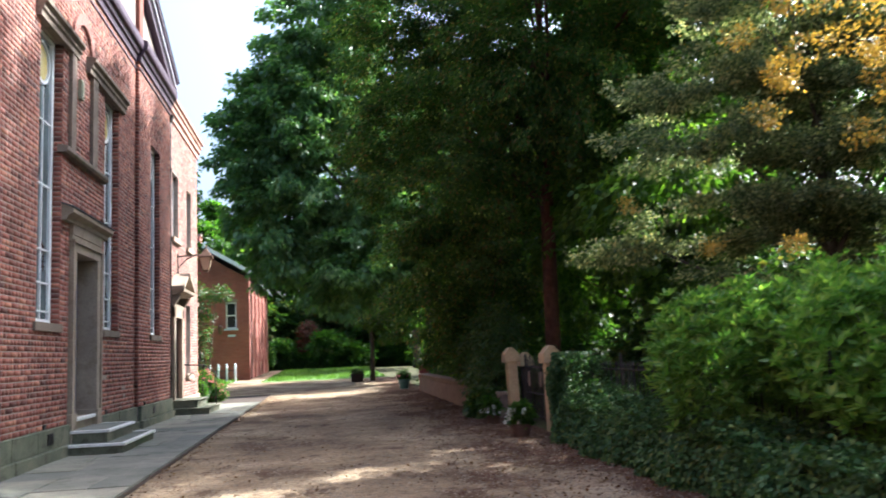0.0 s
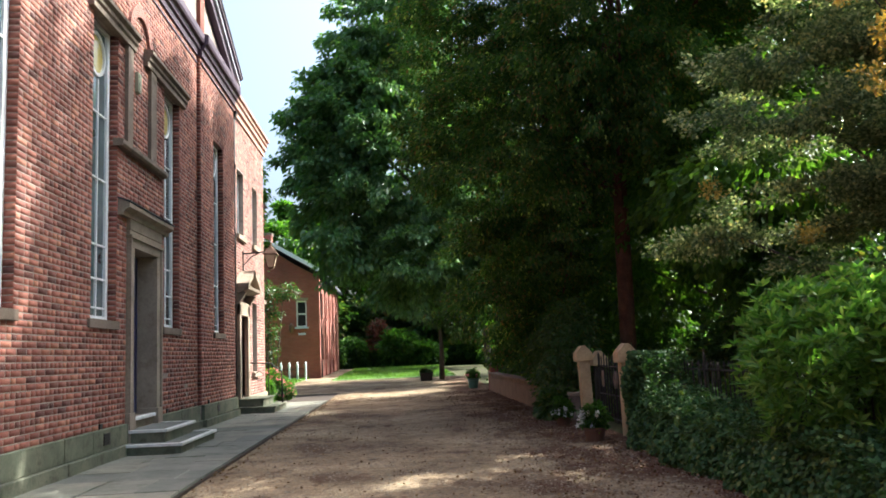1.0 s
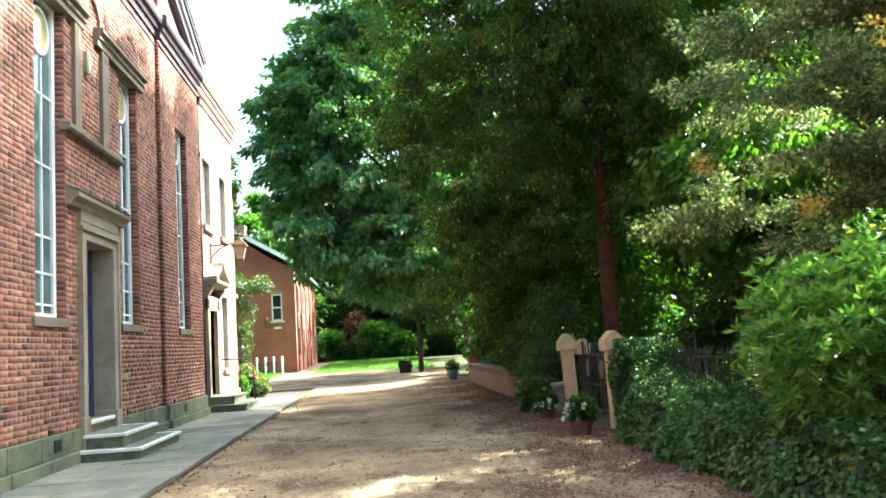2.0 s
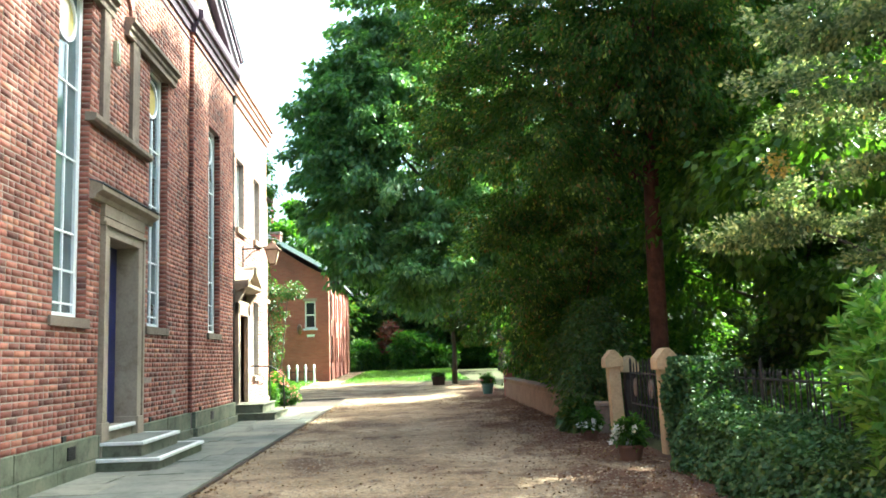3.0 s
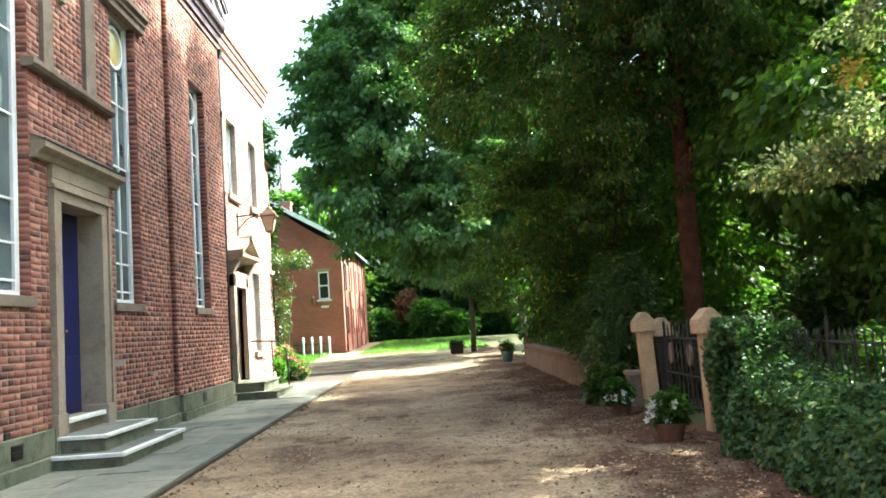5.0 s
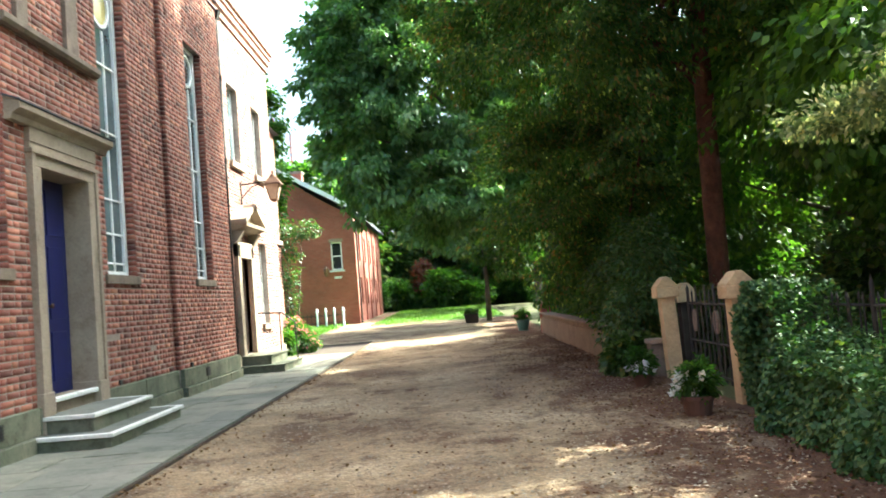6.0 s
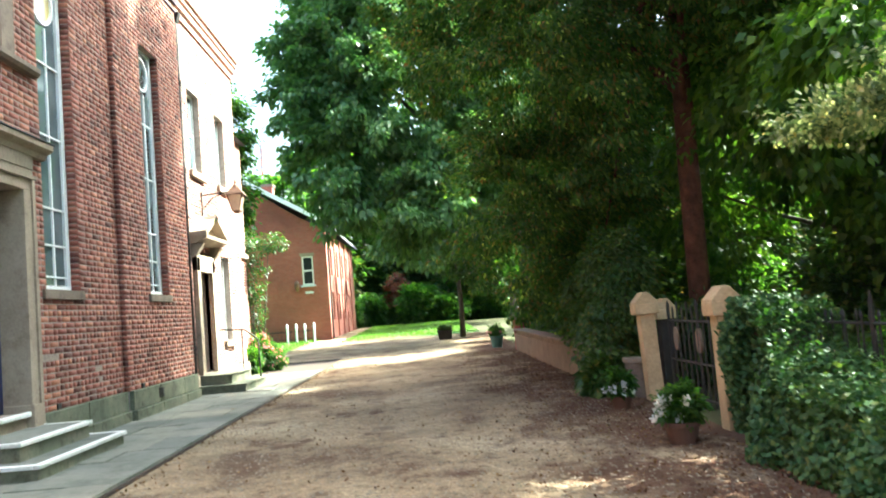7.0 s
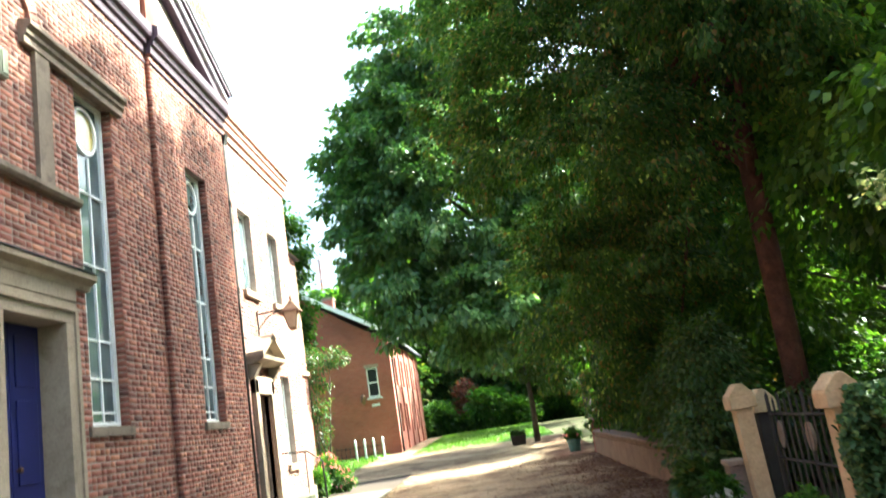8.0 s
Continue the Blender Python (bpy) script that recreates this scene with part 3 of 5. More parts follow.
for a, b in ((10.98, 12.76), (13.32, 15.70)):
    mb = MB()
    prof = [(WALL - 0.05, 6.10), (WALL + 0.07, 6.10), (WALL + 0.07, 6.18), (WALL + 0.10, 6.21), (WALL + 0.10, 6.26), (WALL + 0.15, 6.30), (WALL + 0.15, 6.36), (WALL - 0.05, 6.39)]
    mb.prism(prof, a, b)
    part("impost", mb, STONE_DARK, venetian, bevel=0.006)
part("sill_band", MB().prism([(WALL - 0.05, 4.46), (WALL + 0.07, 4.46), (WALL + 0.10, 4.50), (WALL + 0.10, 4.56), (WALL - 0.05, 4.58)], 12.08, 14.38), STONE_DARK, venetian, bevel=0.005)
for a, b in ((12.42, 12.66), (13.56, 13.86)):
    part("stone_strip", MB().box(WALL - 0.05, WALL + 0.055, a, b, 4.58, 6.12), STONE_DARK, venetian, bevel=0.008)
n = 18
for i in range(n):
    t0, t1 = math.pi * i / n + 0.008, math.pi * (i + 1) / n - 0.008
    ring = MB()
    r0, r1 = 0.40, 0.58
    ring.prism([(ARCH_C + r * math.cos(t), ARCH_Z + r * math.sin(t)) for r, t in ((r0, t0), (r1, t0), (r1, t1), (r0, t1))], WALL - 0.03, WALL + 0.045, "x")
    part("arch_brick", ring, BRICK_SUN_PALE, venetian, bevel=0.004)

# door with stone surround and hood
DX = WALL - 0.27
surround = thing("door_surround", "weathered sandstone door surround with a moulded hood", "door surround", (WALL, 13.36, 0.0), kind="structure")
for a, b in ((DOOR[0], 12.78), (13.93, DOOR[1])):
    part("jamb", MB().box(DX - 0.08, WALL + 0.05, a, b, 0.36, 3.05), STONE, surround, bevel=0.012)
    part("base_block", MB().box(DX - 0.08, WALL + 0.075, a - 0.012, b + 0.012, 0.0, 0.62), STONE, surround, bevel=0.015)
    part("architrave", MB().box(WALL + 0.03, WALL + 0.075, (a if a < 13 else b - 0.07), (a + 0.07 if a < 13 else b), 0.62, 3.22), STONE, surround, bevel=0.006)
part("lintel", MB().box(DX - 0.08, WALL + 0.05, DOOR[0], DOOR[1], 3.05, 3.30), STONE, surround, bevel=0.01)
part("frieze_moulding", MB().box(WALL - 0.05, WALL + 0.085, DOOR[0] - 0.02, DOOR[1] + 0.02, 3.18, 3.23), STONE, surround, bevel=0.008)
part("frieze", MB().box(WALL - 0.1, WALL + 0.06, DOOR[0], DOOR[1], 3.30, 3.48), STONE, surround, bevel=0.008)
hood = [(WALL - 0.1, 3.46), (WALL + 0.07, 3.46), (WALL + 0.09, 3.52), (WALL + 0.14, 3.55), (WALL + 0.17, 3.57), (WALL + 0.17, 3.635), (WALL + 0.02, 3.70), (WALL - 0.1, 3.70)]
part("hood", MB().prism(hood, 12.16, 14.46), STONE, surround, "moulded stone hood", bevel=0.005)
part("hood_lead", MB().prism([(WALL - 0.02, 3.706), (WALL + 0.185, 3.639), (WALL + 0.19, 3.655), (WALL - 0.02, 3.726)], 12.14, 14.48), SLATE, surround, "grey lead sheet on the hood")
part("threshold", MB().box(DX - 0.1, WALL - 0.02, 12.78, 13.93, 0.36, 0.53), STONE, surround, bevel=0.01)
part("threshold_edge", MB().box(WALL - 0.03, WALL + 0.04, 12.78, 13.93, 0.49, 0.545), STEP_EDGE, surround, "white-painted nosing", bevel=0.01)
door = thing("door_1", "tall closed navy-blue panelled double door", "door", (DX, 13.36, 0.53), kind="structure")
for a, b in ((12.79, 13.35), (13.36, 13.92)):
    lf = part("door_leaf", MB().box(DX - 0.06, DX, a, b, 0.54, 3.04), NAVY, door, bevel=0.006)
    for z0, z1 in ((0.68, 1.25), (1.40, 2.25), (2.38, 2.92)):
        p = part("door_panel", MB().box(DX - 0.005, DX + 0.014, a + 0.09, b - 0.09, z0, z1), NAVY, lf, bevel=0.012)
knob = part("door_handle", MB().lathe(0, 0, [(0.012, 0), (0.012, 0.03), (0.03, 0.04), (0.03, 0.06), (0.01, 0.07)], 12), COPPER, door, "brass door knob")
knob.matrix_world = Matrix.Translation((DX + 0.002, 13.42, 1.55)) @ Matrix.Rotation(math.pi / 2, 4, 'Y')

steps = thing("door_steps", "two worn stone doorsteps with pale painted edges", "steps", (WALL, 13.36, 0), kind="structure")
part("step", MB().box(WALL, -2.62, 12.32, 14.42, 0.0, 0.165), PLINTH, steps, bevel=0.012)
part("step", MB().box(WALL, -2.90, 12.56, 14.15, 0.165, 0.345), PLINTH, steps, bevel=0.012)
for x1, a, b, z in ((-2.59, 12.29, 14.45, 0.165), (-2.87, 12.53, 14.18, 0.345)):
    part("tread", MB().box(WALL, x1 - 0.065, a + 0.065, b - 0.065, z, z + 0.027), PAVING, steps, bevel=0.004)
    nose = MB().box(x1 - 0.065, x1, a, b, z - 0.012, z + 0.03).box(WALL, x1 - 0.065, a, a + 0.065, z - 0.012, z + 0.03).box(WALL, x1 - 0.065, b - 0.065, b, z - 0.012, z + 0.03)
    part("nosing", nose, STEP_EDGE, steps, "pale painted nosing", bevel=0.006)

# cornice, pediment
cornice = thing("pediment", "brick gable pediment with dark painted cornices", "pediment", (WALL, 13.36, 7.7), kind="structure")


def cornice_profile(x):
    return [(x - 0.1, 7.58), (x + 0.03, 7.58), (x + 0.04, 7.70), (x + 0.08, 7.72), (x + 0.10, 7.80), (x + 0.15, 7.83), (x + 0.17, 7.88), (x + 0.17, 8.02), (x - 0.1, 8.10)]


part("cornice", MB().prism(cornice_profile(WALL), CH0, BAY - 0.02), CORNICE, cornice)
part("cornice", MB().prism(cornice_profile(WALL + 0.08), BAY - 0.02, 20.2), CORNICE, cornice)
part("string_line", MB().box(WALL - 0.02, WALL + 0.015, CH0, BAY, 7.42, 7.46).box(WALL + 0.05, WALL + 0.095, BAY, 20.16, 7.42, 7.46), CORNICE, cornice)
SLOPE = 0.394
apex_y, apex_z = 13.36, 8.36 + SLOPE * (20.5 - 13.36)


def rake_z(y):
    return 8.36 + SLOPE * (20.5 - y) if y > apex_y else 8.36 + SLOPE * (y - (2 * apex_y - 20.5))


y_l = 2 * apex_y - 20.5
part("tympanum", MB().prism([(y_l + 0.6, 8.10), (19.9, 8.10), (apex_y, apex_z - 0.35)], XM - 0.35, XM, "x"), MORTAR, cornice)
tymp = brick_wall(WALL, y_l, 20.3, 8.10, apex_z - 0.2, [], cut=lambda a, b, z: (max(a, y_l + (z - 8.10) / SLOPE + 0.55), min(b, 20.5 - (z - 8.10) / SLOPE - 0.55)))
joined_bricks(tymp, XM, cornice, BRICK_J)
part("tympanum_pier", MB().prism([(BAY, 8.10), (BAY + 0.35, 8.10), (BAY + 0.35, rake_z(BAY + 0.35) - 0.3), (BAY, rake_z(BAY) - 0.3)], XM - 0.05, XM + 0.08, "x"), BRICK_J, cornice, "darker brick strip")
for s in (1, -1):
    def ry(y):
        return y if s > 0 else 2 * apex_y - y
    for x1, lo, hi, m in ((WALL + 0.13, -0.42, -0.18, CORNICE), (WALL + 0.18, -0.18, -0.04, CORNICE), (WALL + 0.22, -0.04, 0.05, CORNICE)):
        part("raking_cornice", MB().prism([(ry(apex_y), apex_z + lo), (ry(20.5), 8.36 + lo), (ry(20.5), 8.36 + hi), (ry(apex_y), apex_z + hi)], WALL - 0.15, x1, "x"), m, cornice)
    part("verge_strip", MB().prism([(ry(apex_y), apex_z - 0.2), (ry(20.5), 8.16), (ry(20.5), 8.20), (ry(apex_y), apex_z - 0.16)], WALL + 0.10, WALL + 0.188, "x"), LEADWHITE, cornice)
    roof = MB().prism([(ry(apex_y), apex_z + 0.05), (ry(20.6), 8.36 + 0.02), (ry(20.6), 8.36 + 0.10), (ry(apex_y), apex_z + 0.13)], WALL - 16, WALL + 0.24, "x")
    tagged(part("roof", roof, SLATE), "grey slate roof slope of the chapel", "roof", kind="structure")
tagged(part("wall_side", MB().box(WALL - 16, WALL - 0.45, CH1 - 0.4, CH1 - 0.01, 0, 8.1), BRICK_J), "side wall of the brick chapel", "wall", kind="structure")
tagged(part("wall_side", MB().box(WALL - 16, WALL - 0.45, CH0, CH0 + 0.4, 0, 8.1), BRICK_J), "side wall of the brick chapel", "wall", kind="structure")
tagged(part("wall_back", MB().box(WALL - 16.4, WALL - 16, CH0, CH1, 0, 8.1), BRICK_J), "back wall of the brick chapel", "wall", kind="structure")

pipe = thing("drainpipe", "black cast-iron drainpipe in the corner of the wall", "drainpipe", (WALL + 0.1, 20.22, 0), kind="")
part("pipe", MB().tube([(WALL + 0.05, 20.22, 0.0), (WALL + 0.05, 20.22, 7.45)], [0.045, 0.045], 12), IRON, pipe, smooth=True)
for z in (0.9, 2.6, 4.3, 6.0):
    part("collar", MB().lathe(WALL + 0.05, 20.22, [(0.06, z), (0.06, z + 0.10)], 12), IRON, pipe)
part("rainwater_head", MB().prism([(WALL - 0.02, 7.25), (WALL + 0.10, 7.25), (WALL + 0.15, 7.44), (WALL - 0.02, 7.44)], 20.14, 20.30), IRON, pipe)

# ---- the adjoining house, in full sun ----
HX = WALL - 0.02
H1, H_TOP = 25.0, 7.72
HW = [(20.98, 21.84, 4.50, 6.20), (23.10, 23.88, 4.50, 6.16), (22.95, 23.68, 1.0, 2.88), (20.94, 21.84, 0.40, 2.44)]
house = thing("wall_house", "red brick front of the adjoining house, coloured pale for full sun", "house wall", kind="structure")
slab("wall_core", HW, HX - 0.4, HX - 0.01, 20.17, H1, 0, H_TOP, MORTAR, house)
joined_bricks(brick_wall(HX, 20.19, H1, 0.4, H_TOP, [(a, b, z0, z1) for a, b, z0, z1 in HW]), HX - 0.01, house, BRICK_SUN_PALE)
part("side_core", MB().box(-11, HX - 0.41, H1 - 0.35, H1 - 0.01, 0, H_TOP), MORTAR, house)
part("plinth", MB().box(HX - 0.1, HX + 0.05, 20.25, 20.64, 0, 0.4).box(HX - 0.1, HX + 0.05, 22.14, H1 + 0.03, 0, 0.4), STONE, house, bevel=0.012)
ev = thing("eaves", "reddish painted moulded eaves of the house", "eaves", (HX, 23, 7.7), kind="structure")
part("soffit", MB().prism([(HX - 0.1, 7.50), (HX + 0.03, 7.50), (HX + 0.04, 7.62), (HX + 0.09, 7.66), (HX + 0.10, 7.76), (HX + 0.14, 7.80), (HX + 0.14, 7.95), (HX - 0.1, 8.02)], 20.18, 25.10), CORNICE2, ev)
part("gutter", MB().prism([(HX + 0.143, 7.90), (HX + 0.19, 7.91), (HX + 0.20, 7.97), (HX + 0.143, 7.97)], 20.18, 25.12), CORNICE2, ev)
tagged(part("roof", MB().prism([(HX + 0.16, 8.02), (HX - 4.2, 9.7), (HX - 8, 8.02)], 20.6, 25.15), SLATE), "low slate roof of the house", "roof", kind="structure")
for k, (a, b, z0, z1) in enumerate(HW[:3]):
    w = thing(f"window_{k + 6}", "sash window with an arched brick head in the sunny wall", "window", (HX, a, z0), kind="structure")
    x = HX - 0.13
    part("window_frame", MB().box(x - 0.06, x, a, a + 0.06, z0, z1).box(x - 0.06, x, b - 0.06, b, z0, z1).box(x - 0.06, x, a, b, z1 - 0.06, z1).box(x - 0.06, x, a, b, z0, z0 + 0.06).box(x - 0.06, x - 0.01, a, b, (z0 + z1) / 2 - 0.02, (z0 + z1) / 2 + 0.02), WHITE, w)
    for q0, q1 in ((z0 + 0.06, (z0 + z1) / 2 - 0.02), ((z0 + z1) / 2 + 0.02, z1 - 0.06)):
        for p0, p1 in ((a + 0.06, (a + b) / 2 - 0.012), ((a + b) / 2 + 0.012, b - 0.06)):
            part("pane", MB().box(x - 0.035, x - 0.028, p0, p1, q0, q1), GLASS, w)
    part("glazing_bar", MB().box(x - 0.05, x - 0.008, (a + b) / 2 - 0.012, (a + b) / 2 + 0.012, z0 + 0.06, z1 - 0.06), WHITE, w)
    part("window_sill", MB().box(HX - 0.2, HX + 0.07, a - 0.1, b + 0.1, z0 - 0.13, z0 - 0.004), STONE, w, "sandstone sill", bevel=0.008)
    reveal_bricks(b, HX, z0, z1, 0.13, w, -1)
d2 = thing("door_2", "brown panelled house door with stone frame and small pediment", "door", (HX, 21.39, 0.4), kind="structure")
part("door_leaf", MB().box(HX - 0.2, HX - 0.15, 20.94, 21.84, 0.40, 2.44), m_plain("door_brown", (0.16, 0.075, 0.05), 0.5), d2, bevel=0.005)
for a, b in ((21.00, 21.36), (21.42, 21.78)):
    for z0, z1 in ((0.5, 1.2), (1.3, 2.3)):
        part("door_panel", MB().box(HX - 0.15, HX - 0.138, a, b, z0, z1), bpy.data.materials["door_brown"], d2, bevel=0.004)
for a, b in ((20.74, 20.94), (21.84, 22.06)):
    part("jamb", MB().box(HX - 0.1, HX + 0.09, a, b, 0.4, 2.72), STONE, d2, bevel=0.01)
part("lintel", MB().box(HX - 0.1, HX + 0.09, 20.74, 22.06, 2.44, 2.78), STONE, d2, bevel=0.01)
part("hood_cornice", MB().prism([(HX - 0.02, 2.98), (HX + 0.12, 2.98), (HX + 0.34, 3.06), (HX + 0.36, 3.13), (HX - 0.02, 3.13)], 20.56, 22.24), STONE, d2, bevel=0.006)
part("bracket", MB().prism([(HX, 2.70), (HX + 0.10, 2.74), (HX + 0.26, 2.98), (HX, 2.98)], 20.64, 20.80), STONE, d2, bevel=0.006)
part("bracket", MB().prism([(HX, 2.70), (HX + 0.10, 2.74), (HX + 0.26, 2.98), (HX, 2.98)], 22.00, 22.16), STONE, d2, bevel=0.006)
part("hood_pediment", MB().prism([(20.56, 3.13), (22.24, 3.13), (21.40, 3.52)], HX - 0.02, HX + 0.16, "x"), STONE, d2, bevel=0.006)
for s in (1, -1):
    o = [(21.40, 3.50), (21.40 + s * 0.88, 3.10), (21.40 + s * 0.88, 3.20), (21.40, 3.60)]
    part("pediment_rake", MB().prism(o, HX - 0.02, HX + 0.36, "x"), STONE, d2, bevel=0.006)
st2 = thing("house_steps", "two stone steps up to the house door", "steps", (HX, 21.34, 0), kind="structure")
part("step", MB().box(HX, -2.55, 20.49, 22.49, 0, 0.17), PLINTH, st2, bevel=0.012)
part("step", MB().box(HX, -2.85, 20.69, 22.29, 0.17, 0.36), PLINTH, st2, bevel=0.012)
# dark plinth stone carries the shade on these treads
part("tread", MB().box(HX, -2.52, 20.46, 22.52, 0.17, 0.20), PLINTH, st2, bevel=0.006)
part("tread", MB().box(HX, -2.82, 20.66, 22.32, 0.36, 0.39), PLINTH, st2, bevel=0.006)
rail = thing("handrail", "thin dark iron handrail beside the house steps", "handrail", (HX, 22.14, 0.4))
for y in (22.19,):
    part("rail", MB().tube([(HX + 0.02, y, 1.25), (-2.9, y, 1.22), (-2.62, y, 1.0), (-2.6, y, 0.2)], [0.018] * 4, 8), IRON, rail, smooth=True)
    part("baluster", MB().tube([(-2.95, y, 0.39), (-2.95, y, 1.22)], [0.014] * 2, 8), IRON, rail)
    sc = [(-3.2 + 0.11 * math.cos(t), y, 0.9 + 0.11 * math.sin(t)) for t in np.linspace(0, 5.5, 14)]
    part("scroll", MB().tube(sc, [0.009] * 14, 6), IRON, rail)

# wing set back behind the house
wing = thing("wall_wing", "set-back brick wing with a white window edge", "house wall", kind="structure")
slab("wall_core", [(25.7, 26.5, 1.1, 2.9), (25.7, 26.5, 3.5, 5.2)], -4.25, -3.86, H1, 27.2, 0, 6.3, MORTAR, wing)
joined_bricks(brick_wall(0, H1, 27.2, 0.1, 6.3, [(25.7, 26.5, 1.1, 2.9), (25.7, 26.5, 3.5, 5.2)]), -3.86, wing, BRICK_SUN_PALE)
part("string_course", MB().box(-3.9, -3.78, H1, 27.2, 3.10, 3.22), STONE, wing, bevel=0.006)
for z0, z1 in ((1.1, 2.9), (3.5, 5.2)):
    part("window_frame", MB().box(-3.98, -3.90, 25.7, 25.77, z0, z1).box(-3.98, -3.90, 26.43, 26.5, z0, z1).box(-3.98, -3.90, 25.77, 26.43, z0, z0 + 0.07).box(-3.98, -3.90, 25.77, 26.43, z1 - 0.07, z1).box(-3.98, -3.91, 25.77, 26.43, (z0 + z1) / 2 - 0.02, (z0 + z1) / 2 + 0.02), WHITE, wing)
    part("pane", MB().box(-3.955, -3.945, 25.77, 26.43, z0 + 0.07, z1 - 0.07), GLASS, wing)
part("end_wall", MB().box(-10, -4.25, 26.85, 27.2, 0, 6.3), BRICK_J, wing)
tagged(part("roof", MB().prism([(-3.7, 6.3), (-7, 7.8), (-10.3, 6.3)], 25.0, 27.35), SLATE), "slate roof of the brick wing", "roof", kind="structure")

# lantern on a bracket
lamp = thing("wall_lantern", "copper-framed lantern on a black iron wall bracket", "lantern", (HX, 21.55, 4.0))
LX, LY = -2.75, 21.55
part("bracket_arm", MB().tube([(HX, LY, 4.05), (LX, LY, 4.10)], [0.018, 0.016], 8), IRON, lamp)
part("bracket_post", MB().tube([(HX + 0.03, LY, 3.35), (HX + 0.03, LY, 4.12)], [0.018, 0.018], 8), IRON, lamp)
part("brace", MB().tube([(HX + 0.03, LY, 3.75), (HX + 0.25, LY, 3.98), (HX + 0.45, LY, 4.06)], [0.012] * 3, 8), IRON, lamp)


def frustum(mb, x, y, r0, z0, r1, z1):
    k = len(mb.v)
    for r, z in ((r0, z0), (r1, z1)):
        mb.v += [(x - r, y - r, z), (x + r, y - r, z), (x + r, y + r, z), (x - r, y + r, z)]
    mb.f += [tuple(k + i for i in q) for q in ((0, 3, 2, 1), (4, 5, 6, 7), (0, 1, 5, 4), (1, 2, 6, 5), (2, 3, 7, 6), (3, 0, 4, 7))]
    return mb


part("glass", frustum(MB(), LX, LY, 0.07, 3.68, 0.145, 4.00), GLASS_LAMP, lamp, "warm clear lantern glass")
fr = MB()
for sx in (-1, 1):
    for sy in (-1, 1):
        fr.tube([(LX + sx * 0.072, LY + sy * 0.072, 3.67), (LX + sx * 0.15, LY + sy * 0.15, 4.0)], [0.012, 0.012], 6)
part("frame", fr, COPPER, lamp)
part("base_cap", frustum(MB(), LX, LY, 0.045, 3.63, 0.08, 3.68), COPPER, lamp)
part("lid", frustum(frustum(MB(), LX, LY, 0.185, 4.0, 0.175, 4.035), LX, LY, 0.165, 4.035, 0.07, 4.17), COPPER, lamp, "copper lantern lid")
part("finial", MB().lathe(LX, LY, [(0.075, 4.17), (0.06, 4.215), (0.018, 4.24), (0.03, 4.275), (0.008, 4.33)], 10), COPPER, lamp)

# ---- the far brick house ----
far = thing("far_house", "two-storey red brick house with white verge and gable window", "house", (-8.5, 50, 0.2), kind="")
BRICK_FAR = bpy.data.materials.new("brick_far")
BRICK_FAR.use_nodes = True
_nt = BRICK_FAR.node_tree
_b = _nt.nodes["Principled BSDF"]
_b.inputs["Roughness"].default_value = 0.9
_bt = _nt.nodes.new("ShaderNodeTexBrick")
_bt.inputs["Color1"].default_value = (0.245, 0.068, 0.048, 1)
_bt.inputs["Color2"].default_value = (0.305, 0.090, 0.064, 1)
_bt.inputs["Mortar"].default_value = (0.26, 0.135, 0.10, 1)
_bt.inputs["Scale"].default_value = 1.0
_bt.inputs["Brick Width"].default_value = 0.235
_bt.inputs["Row Height"].default_value = 0.075
_bt.inputs["Mortar Size"].default_value = 0.008
_g = _nt.nodes.new("ShaderNodeNewGeometry")
_s = _nt.nodes.new("ShaderNodeSeparateXYZ")
_nt.links.new(_g.outputs["Position"], _s.inputs[0])
_a = _nt.nodes.new("ShaderNodeMath")
_nt.links.new(_s.outputs[0], _a.inputs[0])
_nt.links.new(_s.outputs[1], _a.inputs[1])
_c = _nt.nodes.new("ShaderNodeCombineXYZ")
_nt.links.new(_a.outputs[0], _c.inputs[0])
_nt.links.new(_s.outputs[2], _c.inputs[1])
_nt.links.new(_c.outputs[0], _bt.inputs["Vector"])
_nt.links.new(mix(_nt, _bt.outputs[0], ramp(_nt, noise_tex(_nt, _g.outputs["Position"], 0.6, 6), [(0.3, (0.7, 0.68, 0.68)), (0.7, (1.1, 1.08, 1.05))]), 1.0, 'MULTIPLY'), _b.inputs["Base Color"])
FX0, FX1, FY0, FY1, FZ = -12.7, -4.04, 46.0, 62.0, 5.9
gap = (-5.18, -4.61, 3.06, 4.52)
part("gable_wall", MB().prism([(FX0, 0.1), (gap[0], 0.1), (gap[0], FZ + 0.62), (-8.3, 8.62), (FX0, FZ)], FY0, FY0 + 0.35), BRICK_FAR, far)
part("gable_wall", MB().prism([(gap[1], 0.1), (FX1, 0.1), (FX1, FZ), (gap[1], FZ + 0.30)], FY0, FY0 + 0.35), BRICK_FAR, far)
part("gable_wall", MB().box(gap[0], gap[1], FY0, FY0 + 0.35, 0.1, gap[2]), BRICK_FAR, far)
part("gable_wall", MB().prism([(gap[0], gap[3]), (gap[1], gap[3]), (gap[1], FZ + 0.30), (gap[0], FZ + 0.62)], FY0, FY0 + 0.35), BRICK_FAR, far)
fw = slab("front_wall", [(y, y + 0.9, z, z + 1.5) for y in (48.6, 51.4, 54.2, 57.0) for z in (1.2, 3.6)], FX1 - 0.35, FX1, FY0 + 0.35, FY1, 0.1, FZ, BRICK_FAR, far)
for y in (50.5, 53.3, 56.1, 58.9):
    part("pilaster", MB().box(FX1 - 0.05, FX1 + 0.07, y, y + 0.45, 0.1, FZ), BRICK_FAR, far)
